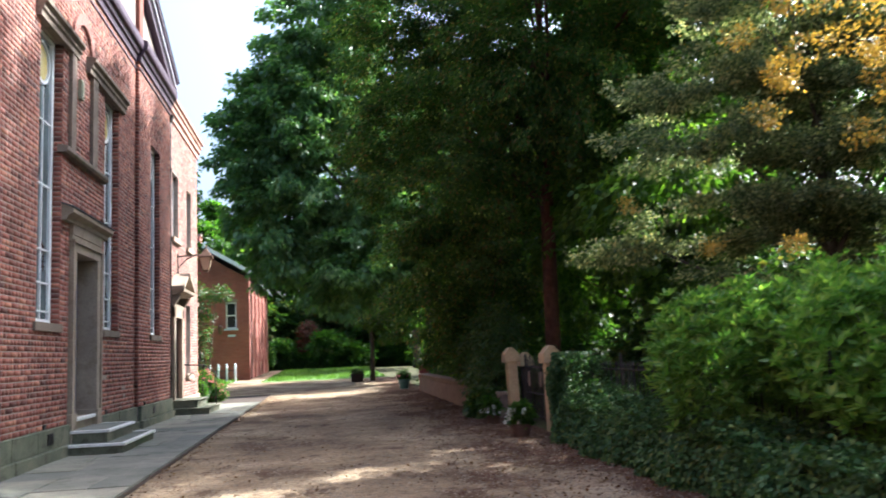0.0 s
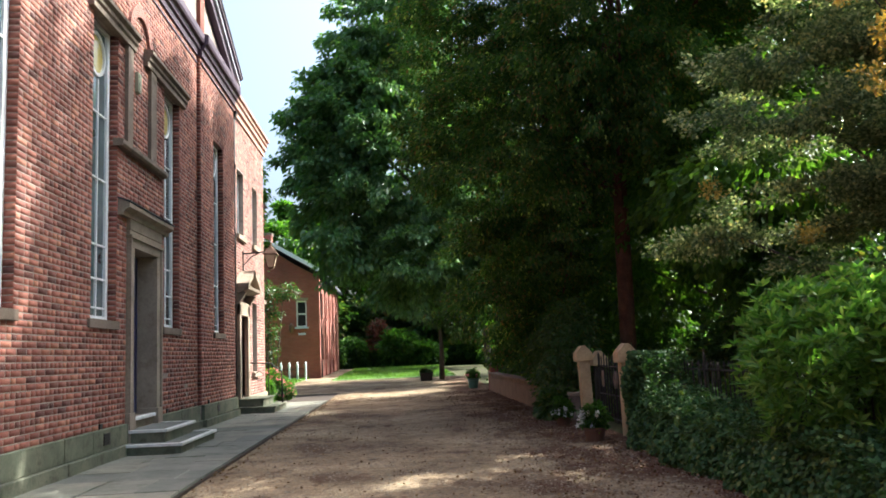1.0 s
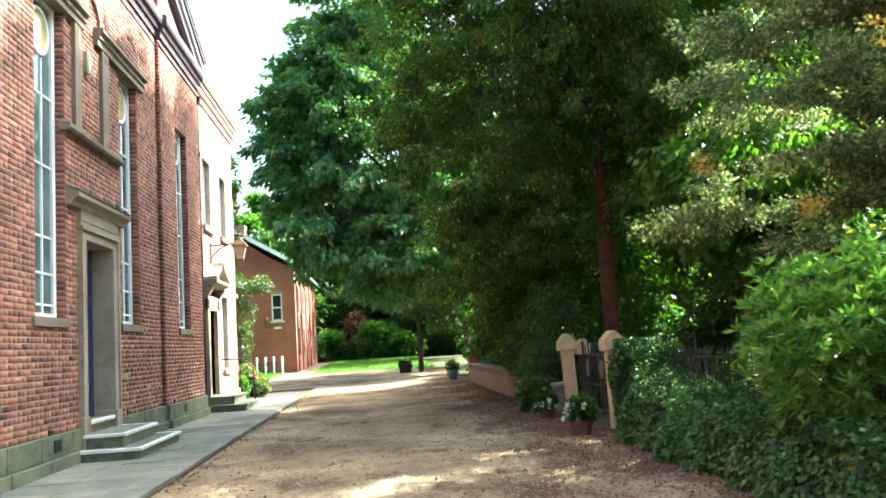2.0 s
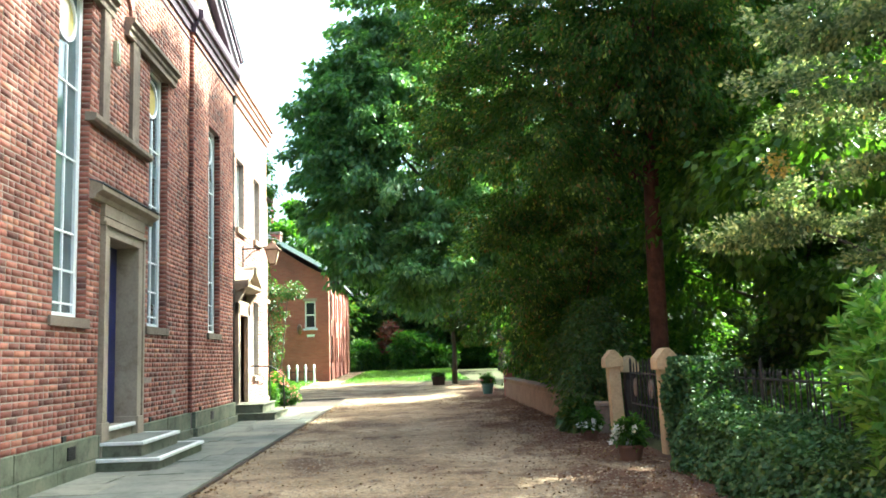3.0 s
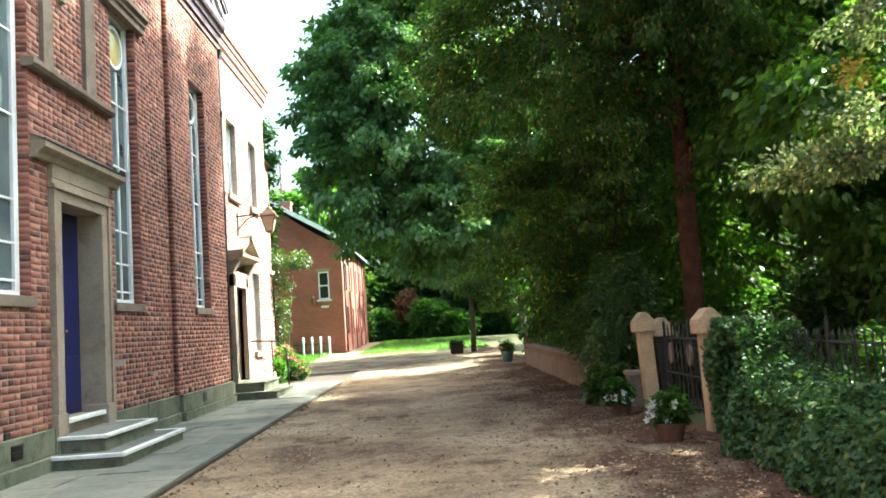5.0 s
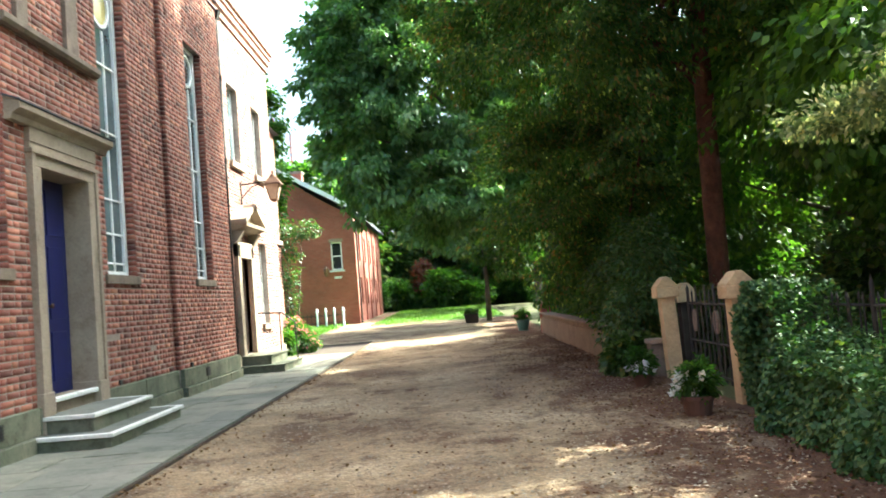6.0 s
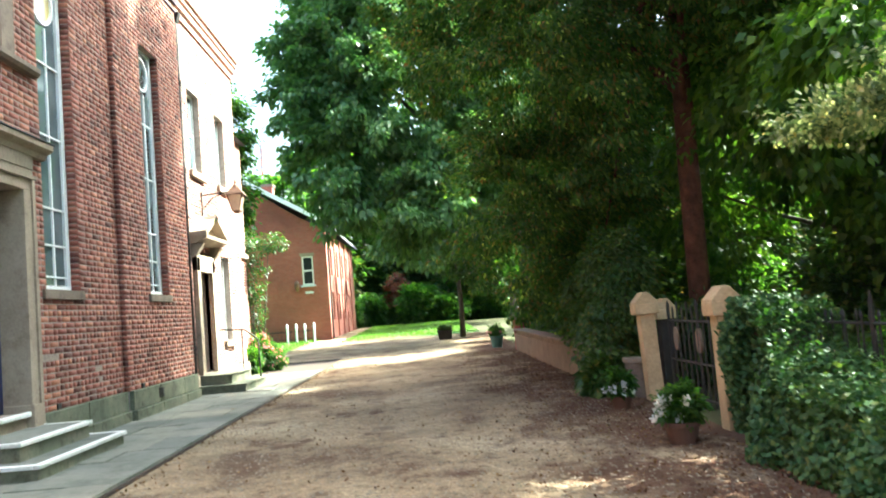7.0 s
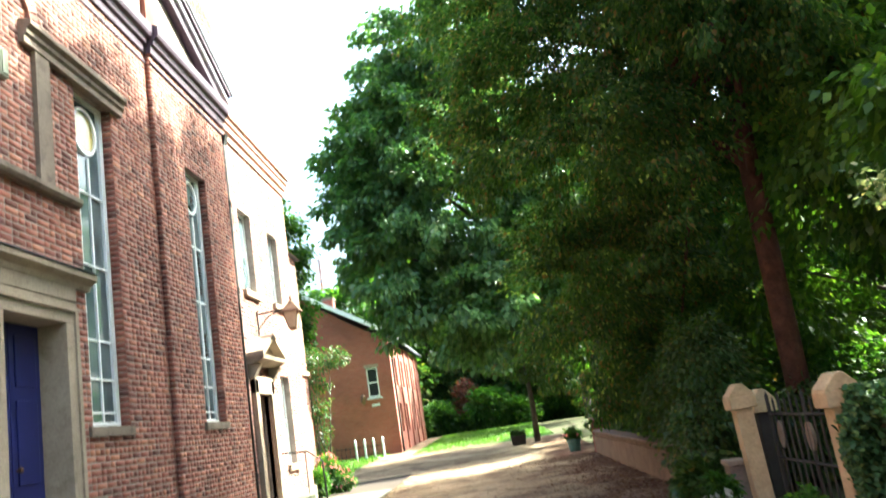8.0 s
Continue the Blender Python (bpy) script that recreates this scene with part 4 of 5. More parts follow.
part("corner_pier", MB().box(FX1 - 0.16, FX1 + 0.14, FY0 - 0.03, FY0 + 0.45, 0.1, FZ), BRICK_FAR, far)
part("downpipe", MB().tube([(FX1 + 0.09, 47.3, 0.1), (FX1 + 0.09, 47.3, FZ)], [0.05, 0.05], 8), IRON, far)
for y in (48.6, 51.4, 54.2, 57.0):
    for z in (1.2, 3.6):
        part("window", MB().box(FX1 - 0.2, FX1 - 0.16, y, y + 0.9, z, z + 1.5), GLASS, far)
        part("window_frame", MB().box(FX1 - 0.16, FX1 - 0.12, y, y + 0.07, z, z + 1.5).box(FX1 - 0.16, FX1 - 0.12, y + 0.83, y + 0.9, z, z + 1.5).box(FX1 - 0.16, FX1 - 0.12, y, y + 0.9, z + 0.72, z + 0.78), WHITE, far)
part("back_wall", MB().box(FX0, FX0 + 0.35, FY0 + 0.35, FY1, 0.1, FZ).box(FX0, FX1, FY1 - 0.35, FY1, 0.1, FZ), BRICK_FAR, far)
gwin = part("gable_window", MB().box(gap[0], gap[0] + 0.07, FY0 + 0.05, FY0 + 0.12, gap[2], gap[3]).box(gap[1] - 0.07, gap[1], FY0 + 0.05, FY0 + 0.12, gap[2], gap[3]).box(gap[0], gap[1], FY0 + 0.05, FY0 + 0.12, gap[2], gap[2] + 0.08).box(gap[0], gap[1], FY0 + 0.05, FY0 + 0.12, gap[3] - 0.08, gap[3]).box(gap[0], gap[1], FY0 + 0.05, FY0 + 0.11, 3.75, 3.82), WHITE, far, "white sash window in the gable")
part("pane", MB().box(gap[0] + 0.07, gap[1] - 0.07, FY0 + 0.09, FY0 + 0.10, gap[2] + 0.08, 3.75), GLASS_DARK, gwin)
part("pane", MB().box(gap[0] + 0.07, gap[1] - 0.07, FY0 + 0.09, FY0 + 0.10, 3.82, gap[3] - 0.08), GLASS_DARK, gwin)
part("lintel", MB().box(gap[0] - 0.08, gap[1] + 0.08, FY0 - 0.03, FY0 + 0.1, gap[3], gap[3] + 0.16), STONE, gwin)
part("sill", MB().box(gap[0] - 0.1, gap[1] + 0.1, FY0 - 0.09, FY0 + 0.1, gap[2] - 0.09, gap[2]), LEADWHITE, gwin)
part("roof", MB().prism([(FX1 + 0.35, FZ + 0.02), (-8.3, 8.66), (-8.3, 8.86), (FX1 + 0.35, FZ + 0.20)], FY0 - 0.25, FY1 + 0.3).prism([(FX0 - 0.35, FZ - 0.1), (-8.3, 8.66), (-8.3, 8.86), (FX0 - 0.35, FZ + 0.1)], FY0 - 0.25, FY1 + 0.3), SLATE, far)
part("verge", MB().prism([(FX1 + 0.38, FZ + 0.03), (-8.3, 8.68), (-8.3, 8.92), (FX1 + 0.38, FZ + 0.27)], FY0 - 0.33, FY0 - 0.255), WHITE, far, "white-painted verge board")
part("roof_flashing", MB().prism([(FX1 + 0.38, FZ + 0.21), (-8.3, 8.87), (-8.3, 8.93), (FX1 + 0.38, FZ + 0.27)], FY0 - 0.25, FY0 + 0.6), LEADWHITE, far)
ch = part("chimney", MB().box(-7.55, -7.0, 49.2, 49.9, 7.2, 8.75), BRICK_FAR, far)
part("chimney_cap", MB().box(-7.6, -6.95, 49.13, 49.97, 8.75, 8.88), STONE_DARK, ch)
part("sign_plaque", MB().box(-5.08, -4.68, FY0 - 0.03, FY0 + 0.01, 2.62, 2.74), LEADWHITE, far)
bl = part("wall_lamp", MB().lathe(-5.45, FY0 - 0.15, [(0.05, 2.75), (0.14, 2.95), (0.14, 3.15), (0.04, 3.3)], 10), COPPER, far, "small copper wall lamp")

plaque = thing("wall_plaque", "small pale green box fixed in the blind arch", "box", (WALL + 0.05, 12.95, 5.5))
part("box", MB().box(WALL - 0.002, WALL + 0.06, 12.88, 13.02, 5.52, 5.84), m_plain("pale_green_paint", (0.25, 0.27, 0.19), 0.6), plaque, bevel=0.01)
part("lid", MB().box(WALL + 0.06, WALL + 0.07, 12.90, 13.00, 5.55, 5.81), bpy.data.materials["pale_green_paint"], plaque, bevel=0.004)

# ---- paving flags ----
def paving():
    top = bpy.data.objects["pavement"]
    y = -2.0
    protos = {}
    while y < 24.6:
        d = random.choice((0.62, 0.75, 0.9))
        x = WALL + 0.05
        while x < -1.74:
            w = random.choice((0.55, 0.7, 0.85))
            e = x + w
            if -1.72 - e < 0.3:
                e = -1.72
            key = (round(e - x, 2), d)
            if key not in protos:
                protos[key] = mesh_of("paving_flag", MB().box(0.006, key[0] - 0.006, 0.006, d - 0.006, 0, 0.05), PAVING, 0.007)
            ob = new("paving_flag", protos[key])
            ob.parent = top
            ob.location = (x, y, -0.004 + random.uniform(-0.004, 0.004))
            ob.rotation_euler = (random.uniform(-0.004, 0.004), random.uniform(-0.006, 0.002), 0)
            x = e
        y += d


paving()
# Step shadow and leaf debris are put into this strip's dark colour.
kerb = tagged(part("pavement_edge", MB().box(-1.725, -1.69, -14, 24.5, -0.2, 0.022), SOIL), "worn stone edge of the pavement, coloured dark as shadow and leaf debris", "kerb", kind="structure")

# ---- gate, posts and low wall ----


def gate_post(x, y, lean=0.0, s=0.115, label="leaning sandstone gate post with a gabled cap", top=1.325):
    g = thing("gate_post", label, "gate post", (x, y, 0), "gate posts")
    h = top - 0.27
    part("shaft", MB().box(x - s, x + s, y - s, y + s, -0.05, h), POST_STONE, g, bevel=0.015)
    k = s + 0.05
    part("cap_band", MB().box(x - k, x + k, y - k, y + k, h - 0.005, h + 0.13), POST_STONE, g, bevel=0.014)
    part("cap_gable", MB().prism([(x - k + 0.004, h + 0.126), (x + k - 0.004, h + 0.126), (x + k - 0.01, h + 0.15), (x + 0.035, top - 0.008), (x, top), (x - 0.035, top - 0.008), (x - k + 0.01, h + 0.15)], y - k + 0.006, y + k - 0.006), POST_STONE, g, bevel=0.012)
    g.matrix_basis = Matrix.Translation((x, y, 0)) @ Matrix.Rotation(radians(lean), 4, 'Y') @ Matrix.Rotation(radians(lean * 0.3), 4, 'X')
    return g


gate_post(3.76, 14.77, -1.8, 0.095)
gate_post(3.80, 12.25, -0.5, 0.10, "sandstone gate post half covered with ivy")
back_post = gate_post(4.2, 15.6, 0.0, 0.09, "dark post with a pale stone cap behind the gate", 1.22)
next(o for o in back_post.children if o.name.startswith("shaft")).data.materials[0] = DARKWOOD
stub = thing("low_pier", "low stone pier with a flat mossy cap beside the gate", "pier", (3.58, 15.1, 0))
part("shaft", MB().box(3.52, 3.71, 15.0, 15.24, -0.05, 0.44), STONE_DARK, stub, bevel=0.012)
part("cap", MB().box(3.50, 3.73, 14.97, 15.27, 0.44, 0.50), STONE, stub, bevel=0.014)


def iron_gate():
    g = thing("iron_gate", "black wrought-iron gate with oval rosettes, standing open", "gate", (3.9, 12.45, 0))
    y0, y1, x = 12.45, 14.55, 3.95
    for z in (0.12, 0.50, 0.96):
        part("cross_bar", MB().tube([(x, y0, z), (x, y1, z)], [0.014, 0.014], 8), IRON, g)
    n = 13
    for i in range(n):
        y = y0 + (y1 - y0) * i / (n - 1)
        thick = 0.02 if i in (0, n - 1, n // 2) else 0.012
        zt = 1.14 if i % 2 else 1.2
        part("bar", MB().tube([(x, y, 0.06), (x, y, zt - 0.05), (x, y, zt)], [thick, thick, 0.002], 6), IRON, g)
    for y in (13.5, 14.3):
        part("rosette", MB().prism([(y + 0.085 * math.cos(t), 0.75 + 0.14 * math.sin(t)) for t in np.linspace(0, 2 * math.pi, 18)[:-1]], x - 0.015, x + 0.015, "x"), STONE_DARK, g, "pale oval cast rosette")
    return g


iron_gate()

low = thing("low_wall", "low buff garden wall with dentilled coping", "garden wall", (3.6, 21, 0), kind="structure")
part("wall_core", MB().box(3.42, 3.66, 16.0, 27.6, -0.1, 0.46), MORTAR_BUFF, low)
joined_bricks(brick_wall(0, 16.0, 27.6, -0.02, 0.46, []), 3.42, low, BRICK_BUFF, "x", -1)
part("coping", MB().box(3.37, 3.70, 16.0, 27.6, 0.56, 0.605), STONE_DARK, low, bevel=0.012)
part("dentil_backing", MB().box(3.45, 3.64, 16.0, 27.6, 0.46, 0.56), MORTAR_BUFF, low)
y = 16.05
dent = mesh_of("coping_brick", MB().box(0, 0.26, 0, 0.07, 0, 0.098), BRICK_BUFF_ONE, 0.004)
while y < 27.5:
    ob = new("coping_brick", dent)
    ob.parent = low
    ob.location = (3.392, y, 0.461)
    y += 0.115
pier = thing("brick_pier", "red brick pier at the end of the low wall", "pier", (3.5, 27.7, 0), kind="structure")
part("shaft", MB().box(3.42, 3.72, 27.6, 27.9, 0, 0.85), BRICK_J, pier)
rr = brick_wall(0, 3.42, 3.72, 0.0, 0.85, [])
joined_bricks(rr, 27.6, pier, BRICK_J, "y", -1)
part("cap", MB().box(3.38, 3.76, 27.56, 27.94, 0.85, 0.91), STONE, pier, bevel=0.012)


def railings():
    g = thing("railings", "old black iron railings with pointed bars over the ivy", "railings", (4.45, 8, 0))
    x, y0, y1 = 4.45, 1.5, 12.0
    for z in (0.40, 0.94):
        part("rail", MB().tube([(x, y0, z), (x, y1, z)], [0.014, 0.014], 6), IRON, g)
    n = int((y1 - y0) / 0.115)
    me = mesh_of("bar", MB().tube([(0, 0, 0.05), (0, 0, 0.98), (0, 0, 1.00), (0, 0, 1.06)], [0.009, 0.009, 0.016, 0.002], 6), IRON)
    for i in range(n):
        ob = new("bar", me)
        ob.parent = g
        ob.matrix_parent_inverse = g.matrix_world.inverted()
        ob.location = (x, y0 + i * 0.115, random.uniform(-0.01, 0.01))
        ob.rotation_euler = (random.uniform(-0.03, 0.03), random.uniform(-0.02, 0.02), 0)
    for y in (3.0, 6.0, 8.4, 10.9):
        part("standard", MB().tube([(x, y, 0), (x, y, 1.12), (x, y, 1.20)], [0.02, 0.02, 0.003], 8), IRON, g)


railings()
fence = thing("timber_fence", "weathered brown timber fence in the shade of the trees", "fence", (8.5, 14, 0))
bd = mesh_of("board", MB().box(-0.01, 0.01, 0, 0.145, 0, 1.6), FENCE)
for i in range(110):
    ob = new("board", bd)
    ob.parent = fence
    ob.matrix_parent_inverse = fence.matrix_world.inverted()
    ob.location = (8.6 + random.uniform(-0.008, 0.008), 6 + i * 0.15, -0.05 + random.uniform(-0.02, 0.02))
part("rail", MB().box(8.62, 8.67, 6, 22.5, 0.35, 0.43), FENCE, fence)
part("rail", MB().box(8.62, 8.67, 6, 22.5, 1.25, 1.33), FENCE, fence)

# ---- foliage ----
LRNG = np.random.default_rng(11)


def unit(n, rng):
    v = rng.normal(size=(n, 3))
    return v / np.linalg.norm(v, axis=1, keepdims=True)


def crown_points(lobes, n, rng, shell=0.55):
    """Clump centres in a set of ellipsoid lobes (x, y, z, rx, ry, rz), most of them near the skin."""
    lob = np.array(lobes)
    wgt = lob[:, 3] * lob[:, 4] + lob[:, 3] * lob[:, 5] + lob[:, 4] * lob[:, 5]
    idx = rng.choice(len(lob), n, p=wgt / wgt.sum())
    u = unit(n, rng)
    r = rng.uniform(shell, 1.0, n)[:, None]
    wob = 1 + 0.16 * np.sin(u[:, :1] * 7 + idx[:, None]) * np.cos(u[:, 1:2] * 6 + idx[:, None] * 2)
    p = lob[idx, :3] + u * lob[idx, 3:] * r * wob
    return p, u


def bough_points(lobes, n, per, rng, droop=0.5, flat=0.45):
    """Clump centres strung along boughs that run from the lobes' hearts to their skin and sag at the ends."""
    lob = np.array(lobes)
    wgt = lob[:, 3] * lob[:, 4] + lob[:, 3] * lob[:, 5] + lob[:, 4] * lob[:, 5]
    idx = rng.choice(len(lob), n, p=wgt / wgt.sum())
    u = unit(n, rng)
    reach = rng.uniform(0.75, 1.05, n)[:, None]
    a = lob[idx, :3] + rng.normal(size=(n, 3)) * lob[idx, 3:] * 0.18
    b = lob[idx, :3] + u * lob[idx, 3:] * reach
    t = rng.uniform(0.3, 1.0, (n, per))[..., None] ** 0.6
    p = a[:, None, :] * (1 - t) + b[:, None, :] * t
    side = rng.normal(size=(n, per, 3)) * (0.10 + 0.30 * t * (1.15 - t)) * np.array([1, 1, flat])
    p = p + side
    p[..., 2] -= droop * t[..., 0] ** 2.2
    return p.reshape(-1, 3), np.repeat(u, per, 0) + np.array([0, 0, -0.4 * droop])


def sprays(p, u, per, spread, rng, hang=0.0):
    """Leaves round each clump centre: places and the ways they point."""
    n = len(p)
    off = unit(n * per, rng).reshape(n, per, 3) * spread * 1.5 * rng.uniform(0.1, 1.0, (n, per))[..., None] ** 0.6
    off[:, :, 2] *= 0.55
    c = p[:, None, :] + off
    d = off + u[:, None, :] * spread * 1.2 + rng.normal(size=(n, per, 3)) * spread * 0.5
    d[:, :, 2] -= hang * spread * 2
    return c.reshape(-1, 3), d.reshape(-1, 3) + 1e-6


def crown(name, lobes, clumps, per, spread, length, width, material, parent, shell=0.55, hang=0.3, droop=0.25, zmin=0.15, keep=None, boughs=0, sag=0.7, flat=0.45):
    p, u = bough_points(lobes, clumps // boughs, boughs, LRNG, sag, flat) if boughs else crown_points(lobes, clumps, LRNG, shell)
    c, d = sprays(p, u, per, spread, LRNG, hang)
    ok = c[:, 2] > zmin
    if keep is not None:
        ok &= keep(c)
    me = leaf_mesh(name, c[ok], d[ok], length, width, material, LRNG, droop, "fold")
    ob = new(name, me)
    if parent:
        ob.parent = parent
        ob.matrix_parent_inverse = parent.matrix_world.inverted()
    return ob


def limb(parent, a, b, r0, r1, material, name="limb", bend=0.25, seg=8):
    a, b = Vector(a), Vector(b)
    pts, rad = [], []
    side = Vector((random.uniform(-1, 1), random.uniform(-1, 1), random.uniform(-0.3, 0.6)))
    for i in range(7):
        t = i / 6
        pts.append(tuple(a.lerp(b, t) + side * bend * math.sin(t * math.pi)))
        rad.append(r0 + (r1 - r0) * t)
    return part(name, MB().tube(pts, rad, seg), material, parent, smooth=True)


def tree(x, y, height, lobes, trunk_r, leaf, bark, label, clumps, per, spread, length, width, lean=(0, 0), shell=0.55, hang=0.3, name="tree", fork=0.35, z0=0.0, keep=None, boughs=0, flat=0.45):
    g = thing(name, label, "tree", (x, y, z0), "trees of the grounds")
    top = (x + lean[0], y + lean[1], height * 0.8)
    mid = Vector((x, y, -0.1)).lerp(Vector(top), fork)
    pts = [(x, y, z0 - 0.1), (x + 0.02, y, z0 + 0.4), tuple(Vector((x, y, z0)).lerp(Vector(top), fork * 0.6)), tuple(mid), tuple(Vector((x, y, z0)).lerp(Vector(top), 0.7)), top]
    part("trunk", MB().tube(pts, [trunk_r * 1.5, trunk_r * 1.05, trunk_r, trunk_r * 0.85, trunk_r * 0.5, trunk_r * 0.15], 14), bark, g, smooth=True)
    for l in lobes:
        start = Vector((x, y, z0)).lerp(Vector(top), random.uniform(fork * 0.7, 0.6))
        limb(g, start, (l[0], l[1], l[2]), trunk_r * 0.42, trunk_r * 0.08, bark)
    crown("crown", lobes, clumps, per, spread, length, width, leaf, g, shell, hang, keep=keep, boughs=boughs, flat=flat)
    return g


# the broad dark tree behind the gate
tree(5.15, 17.0, 15.5, [(4.9, 17.0, 9.5, 4.4, 4.6, 4.4), (3.4, 17.6, 6.2, 3.0, 3.2, 2.9), (3.0, 19.2, 8.8, 2.7, 3.0, 3.0), (4.8, 14.6, 7.6, 3.0, 2.3, 2.4),
                        (3.8, 20.0, 3.9, 2.3, 2.3, 2.5), (2.9, 19.6, 3.6, 1.6, 2.0, 2.0), (5.4, 17.8, 13.6, 3.8, 4.6, 2.8), (3.9, 16.8, 12.0, 3.0, 3.0, 2.8), (7.2, 13.8, 9.4, 2.3, 2.3, 2.4), (4.3, 22.6, 3.0, 1.5, 2.6, 2.3), (4.2, 19.2, 2.0, 0.9, 1.9, 1.3)],
     0.16, LEAF_BEECH, BARK, "broad dark leafy tree with reddish trunk and layered boughs", 12400, 30, 0.15, 0.078, 0.052, lean=(0.3, 0.3), hang=0.12, name="beech_tree", fork=0.42, boughs=18, flat=0.2)
BEECH = bpy.data.objects["beech_tree"]
# unseen upper boughs, added to throw dappled shade on the chapel wall
for shade_lobe, count, strung in (((5.2, 14.6, 13.4, 3.4, 3.2, 2.4), 450, 30), ((5.6, 19.0, 14.0, 3.2, 3.0, 2.4), 1400, 14), ((5.6, 22.2, 14.6, 2.8, 2.3, 2.8), 1500, 12), ((5.6, 11.2, 13.0, 2.8, 2.4, 1.8), 120, 30)):
    limb(BEECH, (5.4, 17.2, 9.5), shade_lobe[:3], 0.06, 0.02, BARK)
    crown("crown", [shade_lobe], count, 28, 0.2, 0.11, 0.08, LEAF_BEECH, BEECH, hang=0.1, boughs=strung, flat=0.3)
# darker yew that hangs over the low wall
tree(6.0, 25.6, 9.5, [(5.3, 25.4, 4.6, 1.9, 2.1, 2.0), (4.9, 27.6, 3.5, 1.4, 1.5, 1.6), (5.6, 23.6, 5.2, 1.7, 1.8, 1.8), (4.6, 25.0, 2.0, 0.9, 2.0, 1.3), (5.2, 27.2, 6.6, 1.8, 1.7, 1.6), (5.6, 25.2, 7.4, 1.9, 1.9, 1.7)],
     0.14, LEAF_DARK, BARK, "dark yew hanging low over the garden wall", 4200, 28, 0.17, 0.09, 0.045, name="yew_tree", hang=0.5, boughs=10)
# light-leaved sycamore behind it
tree(8.5, 18.4, 10.0, [(7.6, 17.6, 5.6, 3.0, 3.0, 2.8), (8.2, 15.8, 3.2, 1.8, 2.2, 2.4), (6.8, 20.6, 3.2, 2.2, 2.0, 2.4), (6.3, 15.2, 4.6, 1.5, 1.5, 1.3), (6.4, 12.6, 4.3, 1.5, 1.3, 1.3), (7.4, 18.6, 8.6, 2.6, 2.8, 2.0)],
     0.14, LEAF_BRIGHT, BARK_GREY, "young sycamore with sunlit yellow-green leaves behind the gate", 2600, 20, 0.24, 0.14, 0.11, name="sycamore_tree", hang=0.3, boughs=8)
# chestnut beyond the drive
tree(5.2, 37.6, 15.0, [(0.4, 35.0, 9.6, 4.4, 3.8, 4.6), (-1.6, 34.2, 7.4, 2.4, 2.6, 2.6), (3.4, 34.5, 6.6, 3.4, 3.2, 3.2), (-0.4, 35.0, 13.0, 3.2, 3.2, 2.8), (0.8, 35.4, 16.2, 3.4, 3.2, 3.0), (-1.7, 34.6, 11.8, 2.7, 2.6, 2.6), (4.4, 36.0, 11.0, 3.6, 3.6, 3.6), (1.2, 33.4, 5.0, 2.5, 2.4, 2.0), (-2.3, 34.8, 9.8, 2.1, 2.4, 2.4), (-1.3, 33.6, 5.9, 1.7, 1.7, 1.5)],
     0.32, LEAF_CHESTNUT, BARK_GREY, "tall leafy chestnut tree with a bright green outer crown", 6000, 20, 0.26, 0.22, 0.15, name="chestnut_tree", hang=0.3, boughs=8)
# woods behind; tallest crowns and y < 0 trees are unseen, added for shade
WOODS_AND_SHADE = [(10.2, 21.6, 19.5, 3.4), (10.2, 17.2, 20, 3.0), (13.5, 9.0, 13, 4.8), (10.5, 3.0, 15, 4.2), (8.0, 42, 14, 5.5), (2.5, 74, 15, 6.0), (-4.5, 78, 16, 6.5), (6.5, 57, 16, 5.5), (5.5, 67, 15, 5.5), (-6.8, 35.0, 10.5, 1.9), (-11.5, 72, 15, 6.0), (-10.5, 38, 11.5, 3.0), (16, 30, 15, 6), (10, 30, 8.3, 3.6), (13.5, 33.5, 12.5, 4.5), (9.0, -3.5, 12, 4.6), (9.5, -9.5, 12, 4.6), (12.4, 17.6, 11.5, 3.2), (9.6, 25.4, 15.0, 3.4)]
for k, (x, y, hgt, r) in enumerate(WOODS_AND_SHADE):
    random.seed(k + 40)
    lob = [(x + random.uniform(-0.45, 0.45) * r, y + random.uniform(-0.45, 0.45) * r, hgt * f, r * random.uniform(0.6, 0.8), r * random.uniform(0.6, 0.8), hgt * random.uniform(0.17, 0.22)) for f in ((0.58, 0.66, 0.74, 0.82, 0.88) if hgt > 19 else (0.34, 0.48, 0.62, 0.76, 0.86))]
    far_off = y > 55
    tree(x, y, hgt, lob, 0.24, LEAF_WOOD, BARK_GREY, "leafy broadleaved tree for the shady woods and for added shade", (600 if far_off else 850 if y > 0 else 400), 22 if far_off or y < 0 else 34, 0.55 if far_off else 0.4, 0.46 if far_off else 0.165, 0.32 if far_off else 0.125, z0=rise(y) - 0.05, name="woodland_shade_tree", boughs=8, hang=0.05)


def bush(x, y, lobes, label, leaf, clumps, per, spread, length, width, name="shrub", group="shrubs", category="shrub", hang=0.2, shell=0.6, z0=0.0, stems=5, keep=None):
    g = thing(name, label, category, (x, y, z0), group)
    for i in range(stems):
        l = lobes[i % len(lobes)]
        limb(g, (x + random.uniform(-0.15, 0.15), y + random.uniform(-0.15, 0.15), z0 - 0.05), (l[0] + random.uniform(-0.3, 0.3) * l[3], l[1] + random.uniform(-0.3, 0.3) * l[4], l[2] + 0.4 * l[5]), 0.03, 0.008, BARK_GREY, "stem", 0.12, 6)
    crown("foliage", lobes, clumps, per, spread, length, width, leaf, g, shell, hang, zmin=z0 + 0.03, keep=keep)
    return g


# variegated holly
holly = thing("holly_tree", "variegated holly tree with silvery small leaves and sprays coloured as sunlit gold", "tree", (7.2, 9.7, 0), "trees of the grounds")
